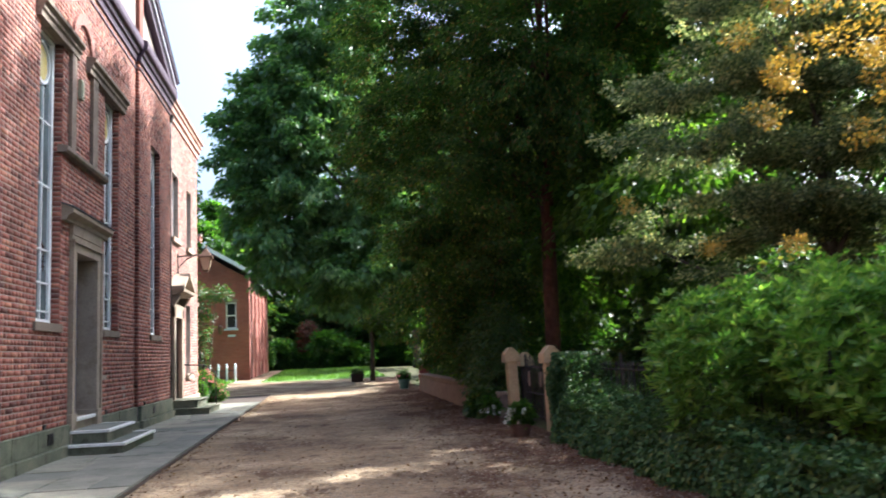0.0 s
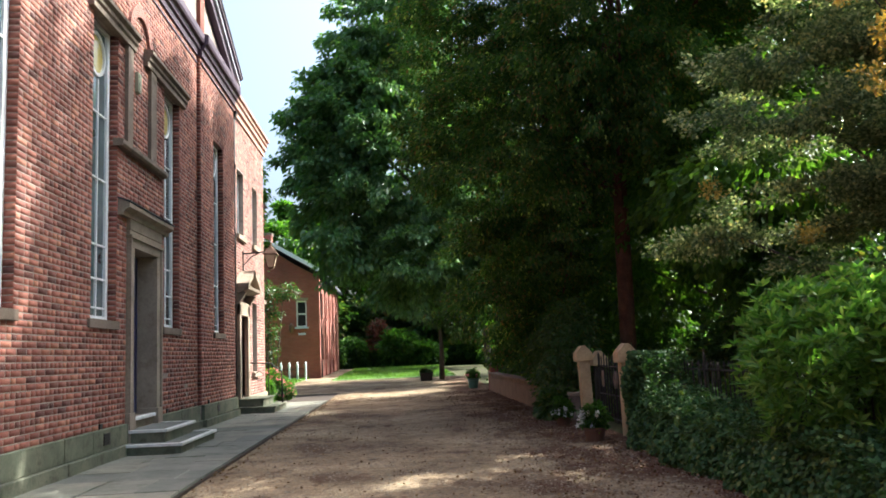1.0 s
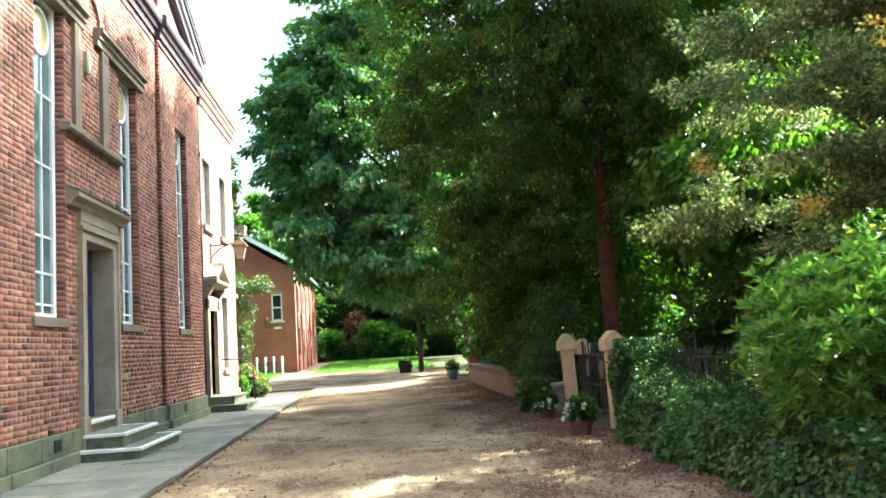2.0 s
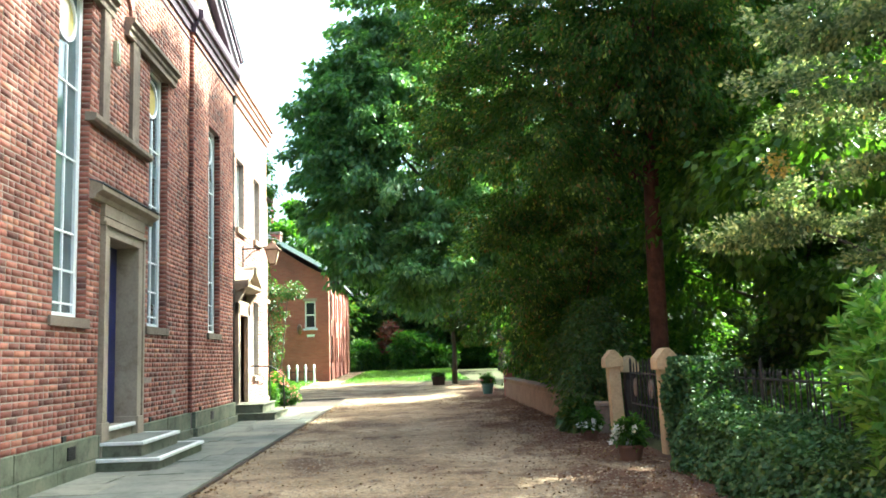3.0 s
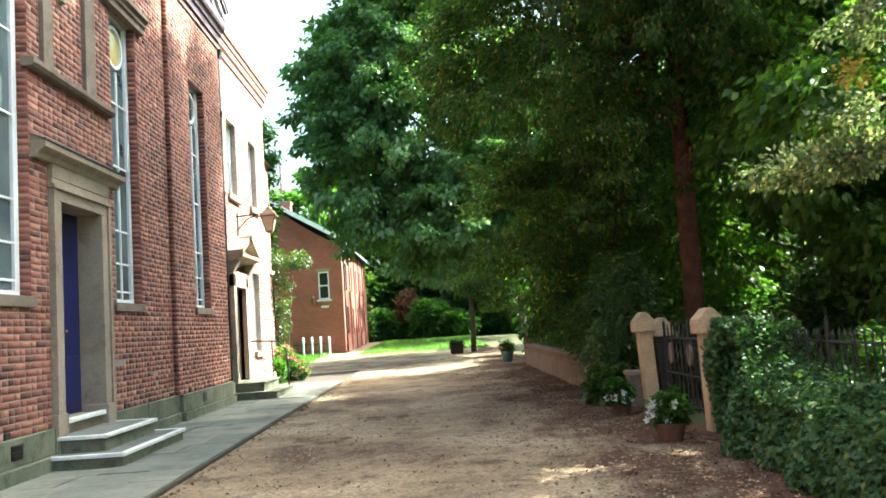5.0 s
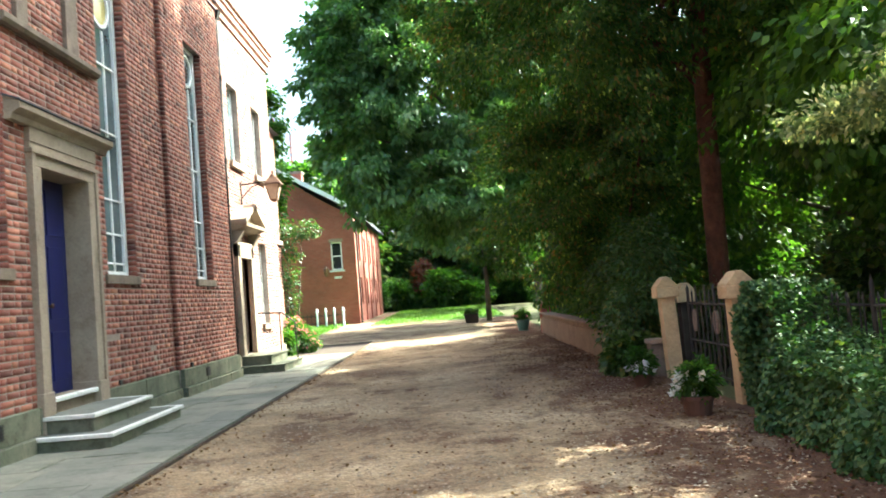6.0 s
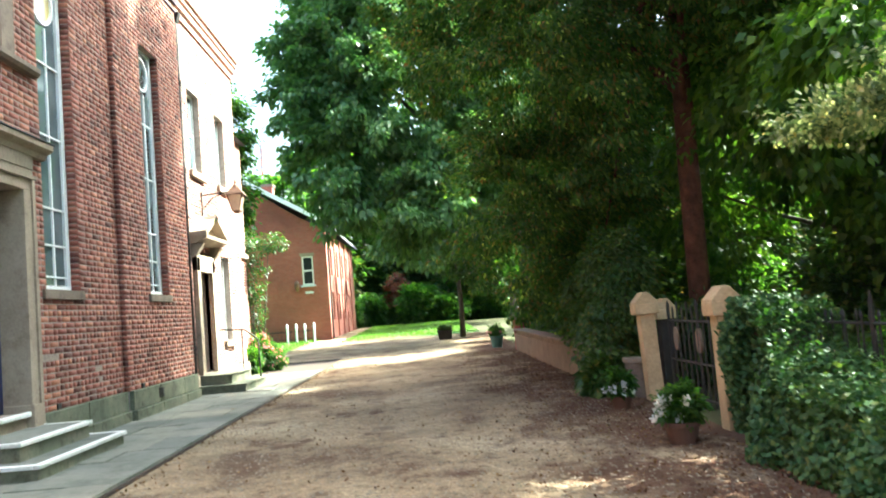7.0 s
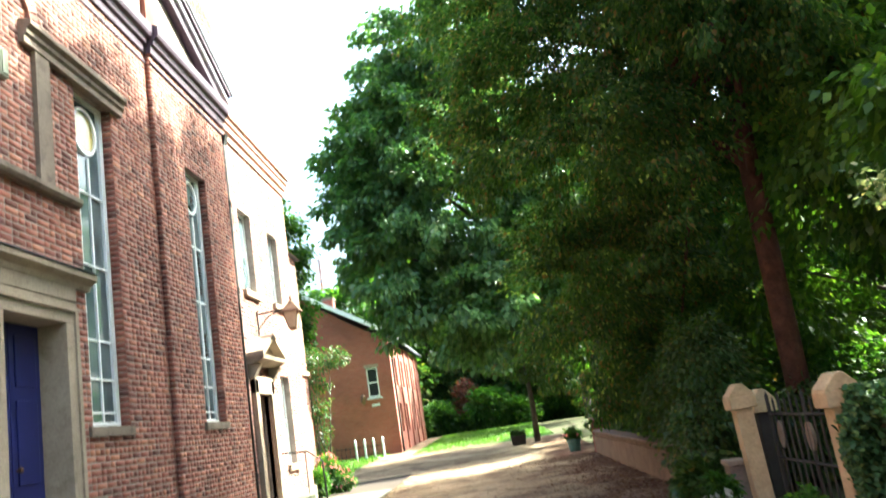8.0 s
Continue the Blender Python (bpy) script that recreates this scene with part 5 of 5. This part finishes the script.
part("trunk", MB().tube([(7.2, 9.7, -0.1), (7.15, 9.75, 1.2), (7.1, 9.8, 3.0), (7.1, 9.9, 6.0)], [0.13, 0.10, 0.08, 0.03], 10), BARK_GREY, holly, smooth=True)
HOLLY = [(7.3, 9.9, 6.2, 2.4, 2.3, 1.7), (5.7, 9.8, 3.9, 2.1, 2.1, 1.3), (4.8, 10.5, 2.65, 1.5, 1.2, 0.6), (7.8, 8.8, 3.7, 2.1, 1.6, 1.2), (6.1, 9.2, 5.3, 1.8, 1.6, 1.2), (8.2, 10.3, 4.3, 2.2, 2.2, 2.0), (6.6, 10.0, 2.2, 1.9, 1.3, 0.75), (6.9, 9.2, 7.9, 1.8, 1.9, 1.5)]
for l in HOLLY:
    limb(holly, (7.12, 9.8, l[2] * 0.6), l[:3], 0.045, 0.01, BARK_GREY)
TIERS = [(x, y, z + o * rz, rx * math.sqrt(1 - o * o), ry * math.sqrt(1 - o * o), 0.10) for x, y, z, rx, ry, rz in HOLLY for o in ((-0.62, 0.0, 0.62) if rz > 0.6 else (0.0,))]
crown("crown", TIERS, 8800, 22, 0.10, 0.058, 0.042, LEAF_HOLLY, holly, 0.5, 0.0, 0.02, zmin=1.3, boughs=24, sag=0.10, flat=0.28)
# gold sprays stand in for leaves that catch the sun
for gx, gy, gz, gr in ((4.15, 6.3, 4.0, 0.16), (4.25, 6.3, 3.25, 0.15), (4.9, 6.0, 3.9, 0.28), (5.0, 6.0, 3.05, 0.17), (5.2, 6.0, 3.6, 0.26), (4.4, 6.3, 3.66, 0.14), (4.45, 6.3, 2.1, 0.10), (5.2, 6.0, 4.15, 0.3), (4.8, 6.1, 4.3, 0.24), (5.6, 6.0, 4.0, 0.3), (4.1, 9.3, 3.0, 0.12), (4.6, 8.2, 2.3, 0.12), *[(random.uniform(4.4, 6.4), random.uniform(5.9, 6.6), random.uniform(3.5, 4.9), random.uniform(0.10, 0.24)) for _ in range(16)]):
    tagged(crown("yellow_spray", [(gx, gy, gz, gr, gr, gr * 0.8)], 16, 13, 0.07, 0.036, 0.026, LEAF_SUNLIT, holly, 0.3, 0.0, 0.05, zmin=1.3), kind="stuff")

# rhododendron, whorls of long leaves
rh = thing("rhododendron", "bright green rhododendron bush with whorls of long glossy leaves", "shrub", (4.7, 5.4, 0), "shrubs")
RH = [(4.25, 7.0, 1.12, 1.0, 0.85, 0.72), (4.95, 5.8, 1.15, 1.1, 1.2, 0.75), (4.8, 4.9, 0.85, 0.8, 1.0, 0.55), (5.3, 7.0, 1.15, 1.1, 1.0, 0.80), (5.4, 3.4, 0.8, 0.9, 1.1, 0.6)]
for l in RH:
    for q in range(3):
        limb(rh, (4.8, 5.2, 0.0), (l[0] + random.uniform(-0.4, 0.4), l[1] + random.uniform(-0.4, 0.4), l[2] + 0.35), 0.022, 0.006, BARK_GREY, "stem", 0.15, 6)
p, u = crown_points(RH, 4800, LRNG, 0.72)
ax = u * 0.6 + np.array([0, 0, 0.8]) + LRNG.normal(size=u.shape) * 0.2
ax /= np.linalg.norm(ax, axis=1, keepdims=True)
K = 9
t = np.cross(ax, np.array([0.3, 0.8, 0.1]))
t /= np.linalg.norm(t, axis=1, keepdims=True)
b2 = np.cross(ax, t)
ang = (np.arange(K) * 2 * math.pi / K)[None, :] + LRNG.uniform(0, 6, len(p))[:, None]
d = np.cos(ang)[..., None] * t[:, None, :] + np.sin(ang)[..., None] * b2[:, None, :] + ax[:, None, :] * LRNG.uniform(0.35, 1.2, (len(p), K))[..., None]
c = np.repeat(p[:, None, :], K, 1)
ok = (c.reshape(-1, 3)[:, 2] > 0.1)
ob = new("foliage", leaf_mesh("foliage", c.reshape(-1, 3)[ok], d.reshape(-1, 3)[ok], 0.115, 0.036, LEAF_RHODO, LRNG, 0.06, "fold"))
ob.parent = rh
ob.matrix_parent_inverse = rh.matrix_world.inverted()

# ivy bank over the old wall and the post


def ivy_height(y):
    base = 0.47 + 0.05 * math.sin(y * 2.1) + 0.04 * math.sin(y * 5.3)
    return base + 0.60 * math.exp(-((y - 11.85) / 0.5) ** 2) + 0.14 * math.exp(-((y - 10.9) / 0.6) ** 2)


def ivy_front(y):
    t = min(max((y - 10.4) / 1.2, 0.0), 1.0)
    return 3.50 + 0.34 * t * t * (3 - 2 * t)



ivy = thing("ivy_bank", "dense dark green ivy bank beside the drive", "ivy", (3.9, 8, 0))
core = MB()
ny = 40
prof_n = 7
for j in range(ny + 1):
    y = -3.0 + (12.05 + 3.0) * j / ny
    hh = ivy_height(y) - 0.09
    for a, z in ((3.62, 0.0), (3.62, hh * 0.5), (3.74, hh * 0.9), (3.95, hh), (4.3, hh), (4.5, hh * 0.8), (4.6, 0.0)):
        core.v.append((max(a, ivy_front(y) + 0.1) + 0.05 * noise.noise((y, z, 0)), y, z))
for j in range(ny):
    for i in range(prof_n - 1):
        k = j * prof_n + i
        core.f.append((k, k + 1, k + prof_n + 1, k + prof_n))
core.f.append(tuple(ny * prof_n + i for i in range(prof_n)))
part("stem_mat", core, SOIL, ivy)
n = 80000
yy = LRNG.uniform(-3.0, 12.15, n)
hh = np.array([ivy_height(v) for v in yy])
s = LRNG.uniform(0, 1, n)
face = s < 0.55
bulge = 0.07 * np.sin(yy * 3.3) + 0.05 * np.sin(yy * 7.9 + 1)
ivf = np.array([ivy_front(v) for v in yy])
xx = np.where(face, ivf + bulge + LRNG.uniform(-0.06, 0.08, n), ivf + LRNG.uniform(0, 1, n) * (4.6 - ivf))
zz = np.where(face, LRNG.uniform(0.0, 1.0, n) ** 0.85 * hh, hh + LRNG.normal(size=n) * 0.045)
xx = np.where(face, xx + 0.16 * (zz / hh) ** 3 - 0.08 * (1 - zz / hh), xx)
dirs = np.stack([np.where(face, -0.7, LRNG.normal(size=n) * 0.5), LRNG.normal(size=n) * 0.6, np.where(face, -0.75, 0.15) + LRNG.normal(size=n) * 0.3], 1)
ob = new("foliage", leaf_mesh("foliage", np.stack([xx, yy, zz], 1), dirs, 0.046, 0.046, LEAF_IVY, LRNG, 0.1, "fold"))
ob.parent = ivy
ob.matrix_parent_inverse = ivy.matrix_world.inverted()
# ivy on the post's flank
n = 6500
zz = LRNG.uniform(0.0, 1.22, n)
c = np.stack([3.735 + 0.035 * np.sin(zz * 5.0 + 1) + 0.05 * (zz > 1.0) + LRNG.uniform(0, 1, n) ** 1.5 * 0.60 - 0.03, 12.13 + LRNG.normal(size=n) * 0.07 - 0.10, zz], 1)
d = np.stack([LRNG.normal(size=n) * 0.5, -0.7 + LRNG.normal(size=n) * 0.3, -0.6 + LRNG.normal(size=n) * 0.3], 1)
ob = new("trailing_ivy", leaf_mesh("trailing_ivy", c, d, 0.050, 0.048, LEAF_IVY, LRNG, 0.1, "fold"))
ob.parent = ivy
ob.matrix_parent_inverse = ivy.matrix_world.inverted()

# undergrowth beyond the gate and along the low wall
for k, (x, y, r, hgt) in enumerate([(4.8, 16.6, 0.9, 1.1), (4.5, 18.6, 1.0, 1.3), (4.7, 21.0, 1.1, 1.7), (4.8, 23.6, 1.1, 1.9), (4.9, 26.2, 1.2, 1.9), (6.8, 13.0, 1.2, 1.0), (7.2, 16.0, 1.4, 1.6), (6.6, 19.5, 1.4, 1.8), (3.4, 15.6, 0.15, 0.42), (5.6, 29.5, 1.6, 2.4), (7.0, 11.0, 1.1, 1.1), (7.5, 33, 2.2, 3.0), (4.9, 31.6, 1.2, 1.4)]):
    bush(x, y, [(x, y, hgt * 0.5, r, r, hgt * 0.5), (x + 0.3 * r, y + 0.4 * r, hgt * 0.62, r * 0.7, r * 0.8, hgt * 0.42)], "shady green shrub growing behind the wall", LEAF_WOOD if k % 2 else LEAF_DARK, 300, 18, 0.2, 0.13, 0.075, z0=rise(y))
bush(3.85, 16.7, [(3.62, 16.2, 0.65, 0.36, 0.6, 0.75), (3.66, 17.3, 0.85, 0.36, 0.7, 0.75), (3.9, 16.8, 1.5, 0.5, 1.0, 0.8), (3.75, 18.3, 1.25, 0.35, 0.7, 0.6)], "dark drooping shrub that hides the end of the low wall", LEAF_DARK, 700, 22, 0.14, 0.075, 0.045, hang=0.5)
# dense thicket at the back of the woods
for k in range(15):
    y = -8 + k * 3.9
    x = 13.5 + 1.2 * math.sin(k * 1.9)
    hgt = 4.6 + 1.2 * math.sin(k * 2.7)
    bush(x, y, [(x, y, hgt * 0.42, 2.0, 2.5, hgt * 0.5), (x + 1.5, y + 0.8, hgt * 0.6, 2.0, 2.4, hgt * 0.45), (x - 0.6, y - 1.0, hgt * 0.25, 1.6, 2.0, hgt * 0.3)], "tall dense thicket at the back of the woods", LEAF_WOOD, 300, 18, 0.38, 0.38, 0.25, name="thicket", z0=rise(y))
for k, (x, y, r, hgt) in enumerate([(7.6, 22.5, 1.5, 3.4), (9.3, 18.0, 1.6, 3.6), (9.6, 13.5, 1.6, 3.2), (9.8, 10.0, 1.7, 3.0), (6.2, 24.8, 1.3, 2.6), (10.5, 25.5, 2.0, 4.2), (8.6, 28.0, 1.8, 3.0), (9.9, 6.0, 1.7, 3.0)]):
    bush(x, y, [(x, y, hgt * 0.45, r, r, hgt * 0.5), (x + 0.4 * r, y + 0.4 * r, hgt * 0.7, r * 0.8, r * 0.8, hgt * 0.35)], "dark evergreen shrub in the shade of the trees", LEAF_DARK, 440, 22, 0.24, 0.16, 0.10, z0=rise(y))
for k in range(9):
    x, y = -13 + k * 3.3, 70 + 1.8 * math.sin(k * 2.1)
    hgt = 5.5 + 1.3 * math.sin(k * 3.1)
    bush(x, y, [(x, y, rise(y) + hgt * 0.4, 2.2, 1.6, hgt * 0.45), (x + 0.9, y + 0.8, rise(y) + hgt * 0.7, 1.9, 1.5, hgt * 0.4)], "tall dark screen of shrubs behind the lawn", LEAF_DARK, 260, 18, 0.42, 0.42, 0.28, name="thicket", z0=rise(y))
# far hedge and shrubs at the end of the lawn
for k in range(13):
    x = -11 + k * 1.9
    y = 64 + 1.5 * math.sin(k * 1.7)
    hgt = 2.0 + 0.8 * math.sin(k * 2.3)
    bush(x, y, [(x, y, rise(y) + hgt * 0.5, 1.5, 1.2, hgt * 0.55)], "rounded garden shrub at the end of the lawn", LEAF_WOOD, 260, 18, 0.3, 0.26, 0.14, z0=rise(y))
bush(-1.2, 65, [(-1.5, 65, 2.2, 0.6, 0.6, 1.5), (-0.8, 65.3, 2.9, 0.55, 0.6, 0.9), (-1.2, 64.7, 3.6, 0.45, 0.5, 0.6), (-0.4, 65, 1.9, 0.5, 0.5, 1.1)], "copper-red leaved ornamental shrub", LEAF_COPPER, 150, 16, 0.3, 0.22, 0.14, name="copper_shrub", z0=rise(65), shell=0.2)
# climber on the wing and flowering shrubs at its foot
bush(-3.75, 27.5, [(-3.82, 27.5, 1.3, 0.22, 0.3, 1.1), (-3.74, 27.5, 2.4, 0.26, 0.3, 0.5), (-3.6, 27.5, 3.1, 0.36, 0.3, 0.4), (-3.2, 27.5, 3.55, 0.40, 0.35, 0.24), (-3.9, 27.5, 3.6, 0.2, 0.3, 0.3)], "tall green climber growing up the house corner", LEAF_DARK, 230, 13, 0.15, 0.08, 0.05, name="climber", category="climbing plant")
rose = bush(-3.45, 27.2, [(-3.6, 27.2, 0.55, 0.38, 0.4, 0.45), (-3.25, 27.0, 0.30, 0.30, 0.3, 0.28)], "flowering shrub with pink blooms by the path", LEAF_WOOD, 260, 18, 0.10, 0.075, 0.045, name="rose_bush", category="rose bush")
tagged(crown("bloom", [(-3.22, 26.95, 0.32, 0.32, 0.32, 0.28), (-3.6, 27.15, 0.6, 0.40, 0.42, 0.46)], 110, 5, 0.05, 0.06, 0.05, PETAL_PINK, rose, 0.85, 0.0), kind="stuff")
bush(-3.72, 26.3, [(-3.72, 26.3, 0.35, 0.22, 0.3, 0.36)], "yellow-green bush beside the house corner", LEAF_WOOD, 160, 20, 0.1, 0.09, 0.05, z0=0)

# ---- potted plants ----


def flower_pot(x, y, r, hgt, label, leaf=LEAF_WOOD, petal=PETAL, material=TERRACOTTA, blooms=12, spread=0.22, z0=0.0, top=0.30):
    g = thing("flower_pot", label, "potted plant", (x, y, z0), "flower pots")
    part("pot", MB().lathe(x, y, [(r * 0.72, z0 - 0.01), (r * 0.95, z0 + hgt * 0.8), (r * 1.05, z0 + hgt * 0.82), (r * 1.05, z0 + hgt), (r * 0.9, z0 + hgt), (r * 0.86, z0 + hgt * 0.9)], 18), material, g, smooth=False)
    part("soil", MB().lathe(x, y, [(r * 0.87, z0 + hgt * 0.85), (r * 0.87, z0 + hgt * 0.9)], 18), SOIL, g)
    crown("foliage", [(x, y, z0 + hgt + top * 0.45, r * 1.15, r * 1.15, top * 0.62)], 120, 14, 0.05, 0.06, 0.035, leaf, g, 0.3, 0.1)
    for i in range(blooms):
        a, q = random.uniform(2.2, 5.6), random.uniform(0.55, 1.25)
        cx, cy, cz = x + r * q * math.cos(a) * 1.15, y + r * q * math.sin(a) * 1.15, z0 + hgt + top * random.uniform(0.15, 1.0) * (1.2 - 0.5 * q)
        m = 6
        cc = np.repeat(np.array([[cx, cy, cz]]), m, 0)
        aa = np.linspace(0, 2 * math.pi, m, endpoint=False)
        nrm = np.array([-0.5, -0.75, 0.3])
        t1 = np.cross(nrm, [0, 0, 1.0]); t1 /= np.linalg.norm(t1)
        t2 = np.cross(nrm, t1); t2 /= np.linalg.norm(t2)
        dd = np.cos(aa)[:, None] * t1 + np.sin(aa)[:, None] * t2 + nrm * 0.35
        ob = new("bloom", leaf_mesh("bloom", cc, dd, 0.058, 0.062, petal, LRNG, 0.0, "fold"))
        ob.parent = g
        ob.matrix_parent_inverse = g.matrix_world.inverted()
    return g


flower_pot(3.15, 11.75, 0.155, 0.19, "terracotta pot of white petunias by the gate")
flower_pot(3.2, 14.2, 0.13, 0.15, "planted pot with small white flowers beside the gate", blooms=9, top=0.30)
flower_pot(3.03, 29.4, 0.20, 0.34, "green glazed pot with red flowers at the forecourt edge", petal=PETAL_PINK, material=GREENPOT, blooms=10, z0=rise(29.4))
tub = thing("planter_box", "dark square timber planter on the gravel", "planter", (1.65, 37.2, rise(37.2)))
zt = rise(37.2)
part("body", frustum(MB(), 1.62, 37.2, 0.25, zt, 0.28, zt + 0.30), DARKWOOD, tub, bevel=0.01)
part("rim", MB().box(1.31, 1.93, 36.89, 37.51, zt + 0.30, zt + 0.35), DARKWOOD, tub, bevel=0.01)
crown("foliage", [(1.62, 37.2, zt + 0.40, 0.24, 0.24, 0.12)], 60, 12, 0.07, 0.10, 0.06, LEAF_DARK, tub, 0.3)
st = thing("sapling", "young tree with a slim dark trunk by the lawn", "tree", (2.35, 37.8, rise(37.8)), "trees of the grounds")
part("trunk", MB().tube([(2.35, 37.8, 0.05), (2.38, 37.8, 1.6), (2.3, 37.8, 3.6)], [0.13, 0.10, 0.07], 10), BARK_GREY, st, smooth=True)
crown("crown", [(2.3, 37.8, 3.6, 1.4, 1.3, 1.0), (3.2, 37.6, 2.6, 1.0, 1.0, 0.8)], 260, 18, 0.2, 0.16, 0.08, LEAF_DARK, st)

# white posts of the little fence before the far house
wf = thing("white_fence", "short white post fence before the brick house", "fence", (-5.2, 43.5, 0.2))
for i, x in enumerate((-5.75, -5.32, -4.9, -4.47)):
    part("post", MB().lathe(x, 43.8, [(0.05, 0.1), (0.05, 0.95), (0.075, 0.97), (0.075, 1.02), (0.03, 1.05), (0.06, 1.10), (0.01, 1.17)], 10), LEADWHITE, wf)
part("rail", MB().box(-7.6, -4.47, 43.78, 43.82, 0.78, 0.82), IRON, wf)
part("rail", MB().box(-7.6, -4.47, 43.78, 43.82, 0.42, 0.45), IRON, wf)
for i in range(14):
    part("picket", MB().box(-7.5 + i * 0.21, -7.48 + i * 0.21, 43.79, 43.81, 0.15, 0.92), IRON, wf)

# ---- loose leaves and stones on the drive ----


def litter(name, n, x0, x1, y0, y1, length, width, material, label, category, bias=None):
    x, y = LRNG.uniform(x0, x1, n), LRNG.uniform(y0, y1, n)
    if bias is not None:
        ok = LRNG.uniform(0, 1, n) < bias(x, y)
        x, y = x[ok], y[ok]
    n = len(x)
    c = np.stack([x, y, np.full(n, 0.018) + LRNG.uniform(0, 0.012, n)], 1)
    d = LRNG.normal(size=(n, 3))
    d[:, 2] *= 0.12
    ob = new(name, leaf_mesh(name, c, d, length, width, material, LRNG, 0.0, "fold"))
    return tagged(ob, label, category, kind="stuff")


litter("fallen_leaves", 26000, -1.7, 3.6, 3, 28, 0.036, 0.026, LITTER, "dry brown leaves scattered on the gravel", "leaves", lambda x, y: 0.06 + 0.55 * np.clip((x - 0.6) / 2.6, 0, 1) ** 1.6 + 0.9 * np.exp(-((x + 1.62) / 0.12) ** 2))
def mulch_bias(x, y):
    patch = 0.5 + 0.5 * np.sin(x * 2.1 + 1.3 * np.sin(y * 0.9)) * np.sin(y * 1.3 + 0.8 * np.sin(x * 1.7))
    return np.clip((x - 1.2) / 2.2, 0, 1) ** 1.4 * (0.25 + 0.75 * patch) + 0.10 * patch ** 3


litter("fallen_leaves", 80000, -1.6, 3.6, 5, 28, 0.024, 0.016, MULCH, "dark red-brown leaf mulch gathered by the low wall", "leaves", mulch_bias)
litter("fallen_leaves", 150, -3.3, -1.8, 5, 20, 0.045, 0.03, LITTER, "dry brown leaves lying on the pavement", "leaves")


def pebbles():
    n = 14000
    x, y = LRNG.uniform(-1.65, 3.5, n), 4.5 + 18 * LRNG.uniform(0, 1, n) ** 1.6
    r = LRNG.uniform(0.005, 0.014, n)
    o = np.array([[1, 0, 0], [0, 1, 0], [-1, 0, 0], [0, -1, 0], [0, 0, 0.8]])
    rot = LRNG.uniform(0, 6.28, n)
    cs, sn = np.cos(rot)[:, None], np.sin(rot)[:, None]
    vx = o[None, :, 0] * cs - o[None, :, 1] * sn
    vy = o[None, :, 0] * sn + o[None, :, 1] * cs
    V = np.stack([x[:, None] + vx * r[:, None] * 1.3, y[:, None] + vy * r[:, None], 0.010 + o[None, :, 2] * r[:, None] + 0 * vx], 2).reshape(-1, 3)
    k = np.arange(n)[:, None, None] * 5
    F = (k + np.array([[[0, 1, 4], [1, 2, 4], [2, 3, 4], [3, 0, 4]]])).reshape(-1, 3)
    ob = new("loose_stones", big_mesh("loose_stones", V, F, PEBBLE))
    tagged(ob, "loose pale gravel stones on the drive", "gravel", kind="stuff")


PEBBLE = m_mottled("pebble", [(0.3, (0.16, 0.125, 0.09)), (0.7, (0.30, 0.25, 0.19))], 6.0, 40, use_island="island")
pebbles()


def blades(name, n, x0, x1, y0, y1, label):
    x, y = LRNG.uniform(x0, x1, n), LRNG.uniform(y0, y1, n)
    c = np.stack([x, y, np.array([rise(v) for v in y]) + 0.02], 1)
    d = np.stack([LRNG.normal(size=n) * 0.35, LRNG.normal(size=n) * 0.35, np.ones(n)], 1)
    ob = new(name, leaf_mesh(name, c, d, 0.11, 0.035, GRASS_BLADE, LRNG, 0.0, "fold"))
    tagged(ob, label, "grass", kind="stuff")


blades("grass", 9000, -2.9, 3.2, 41, 62, "short mown grass of the lawn")
blades("grass", 4000, -9, -4.5, 35, 45.9, "short mown grass before the house")

single_bricks(near, XM, chapel)
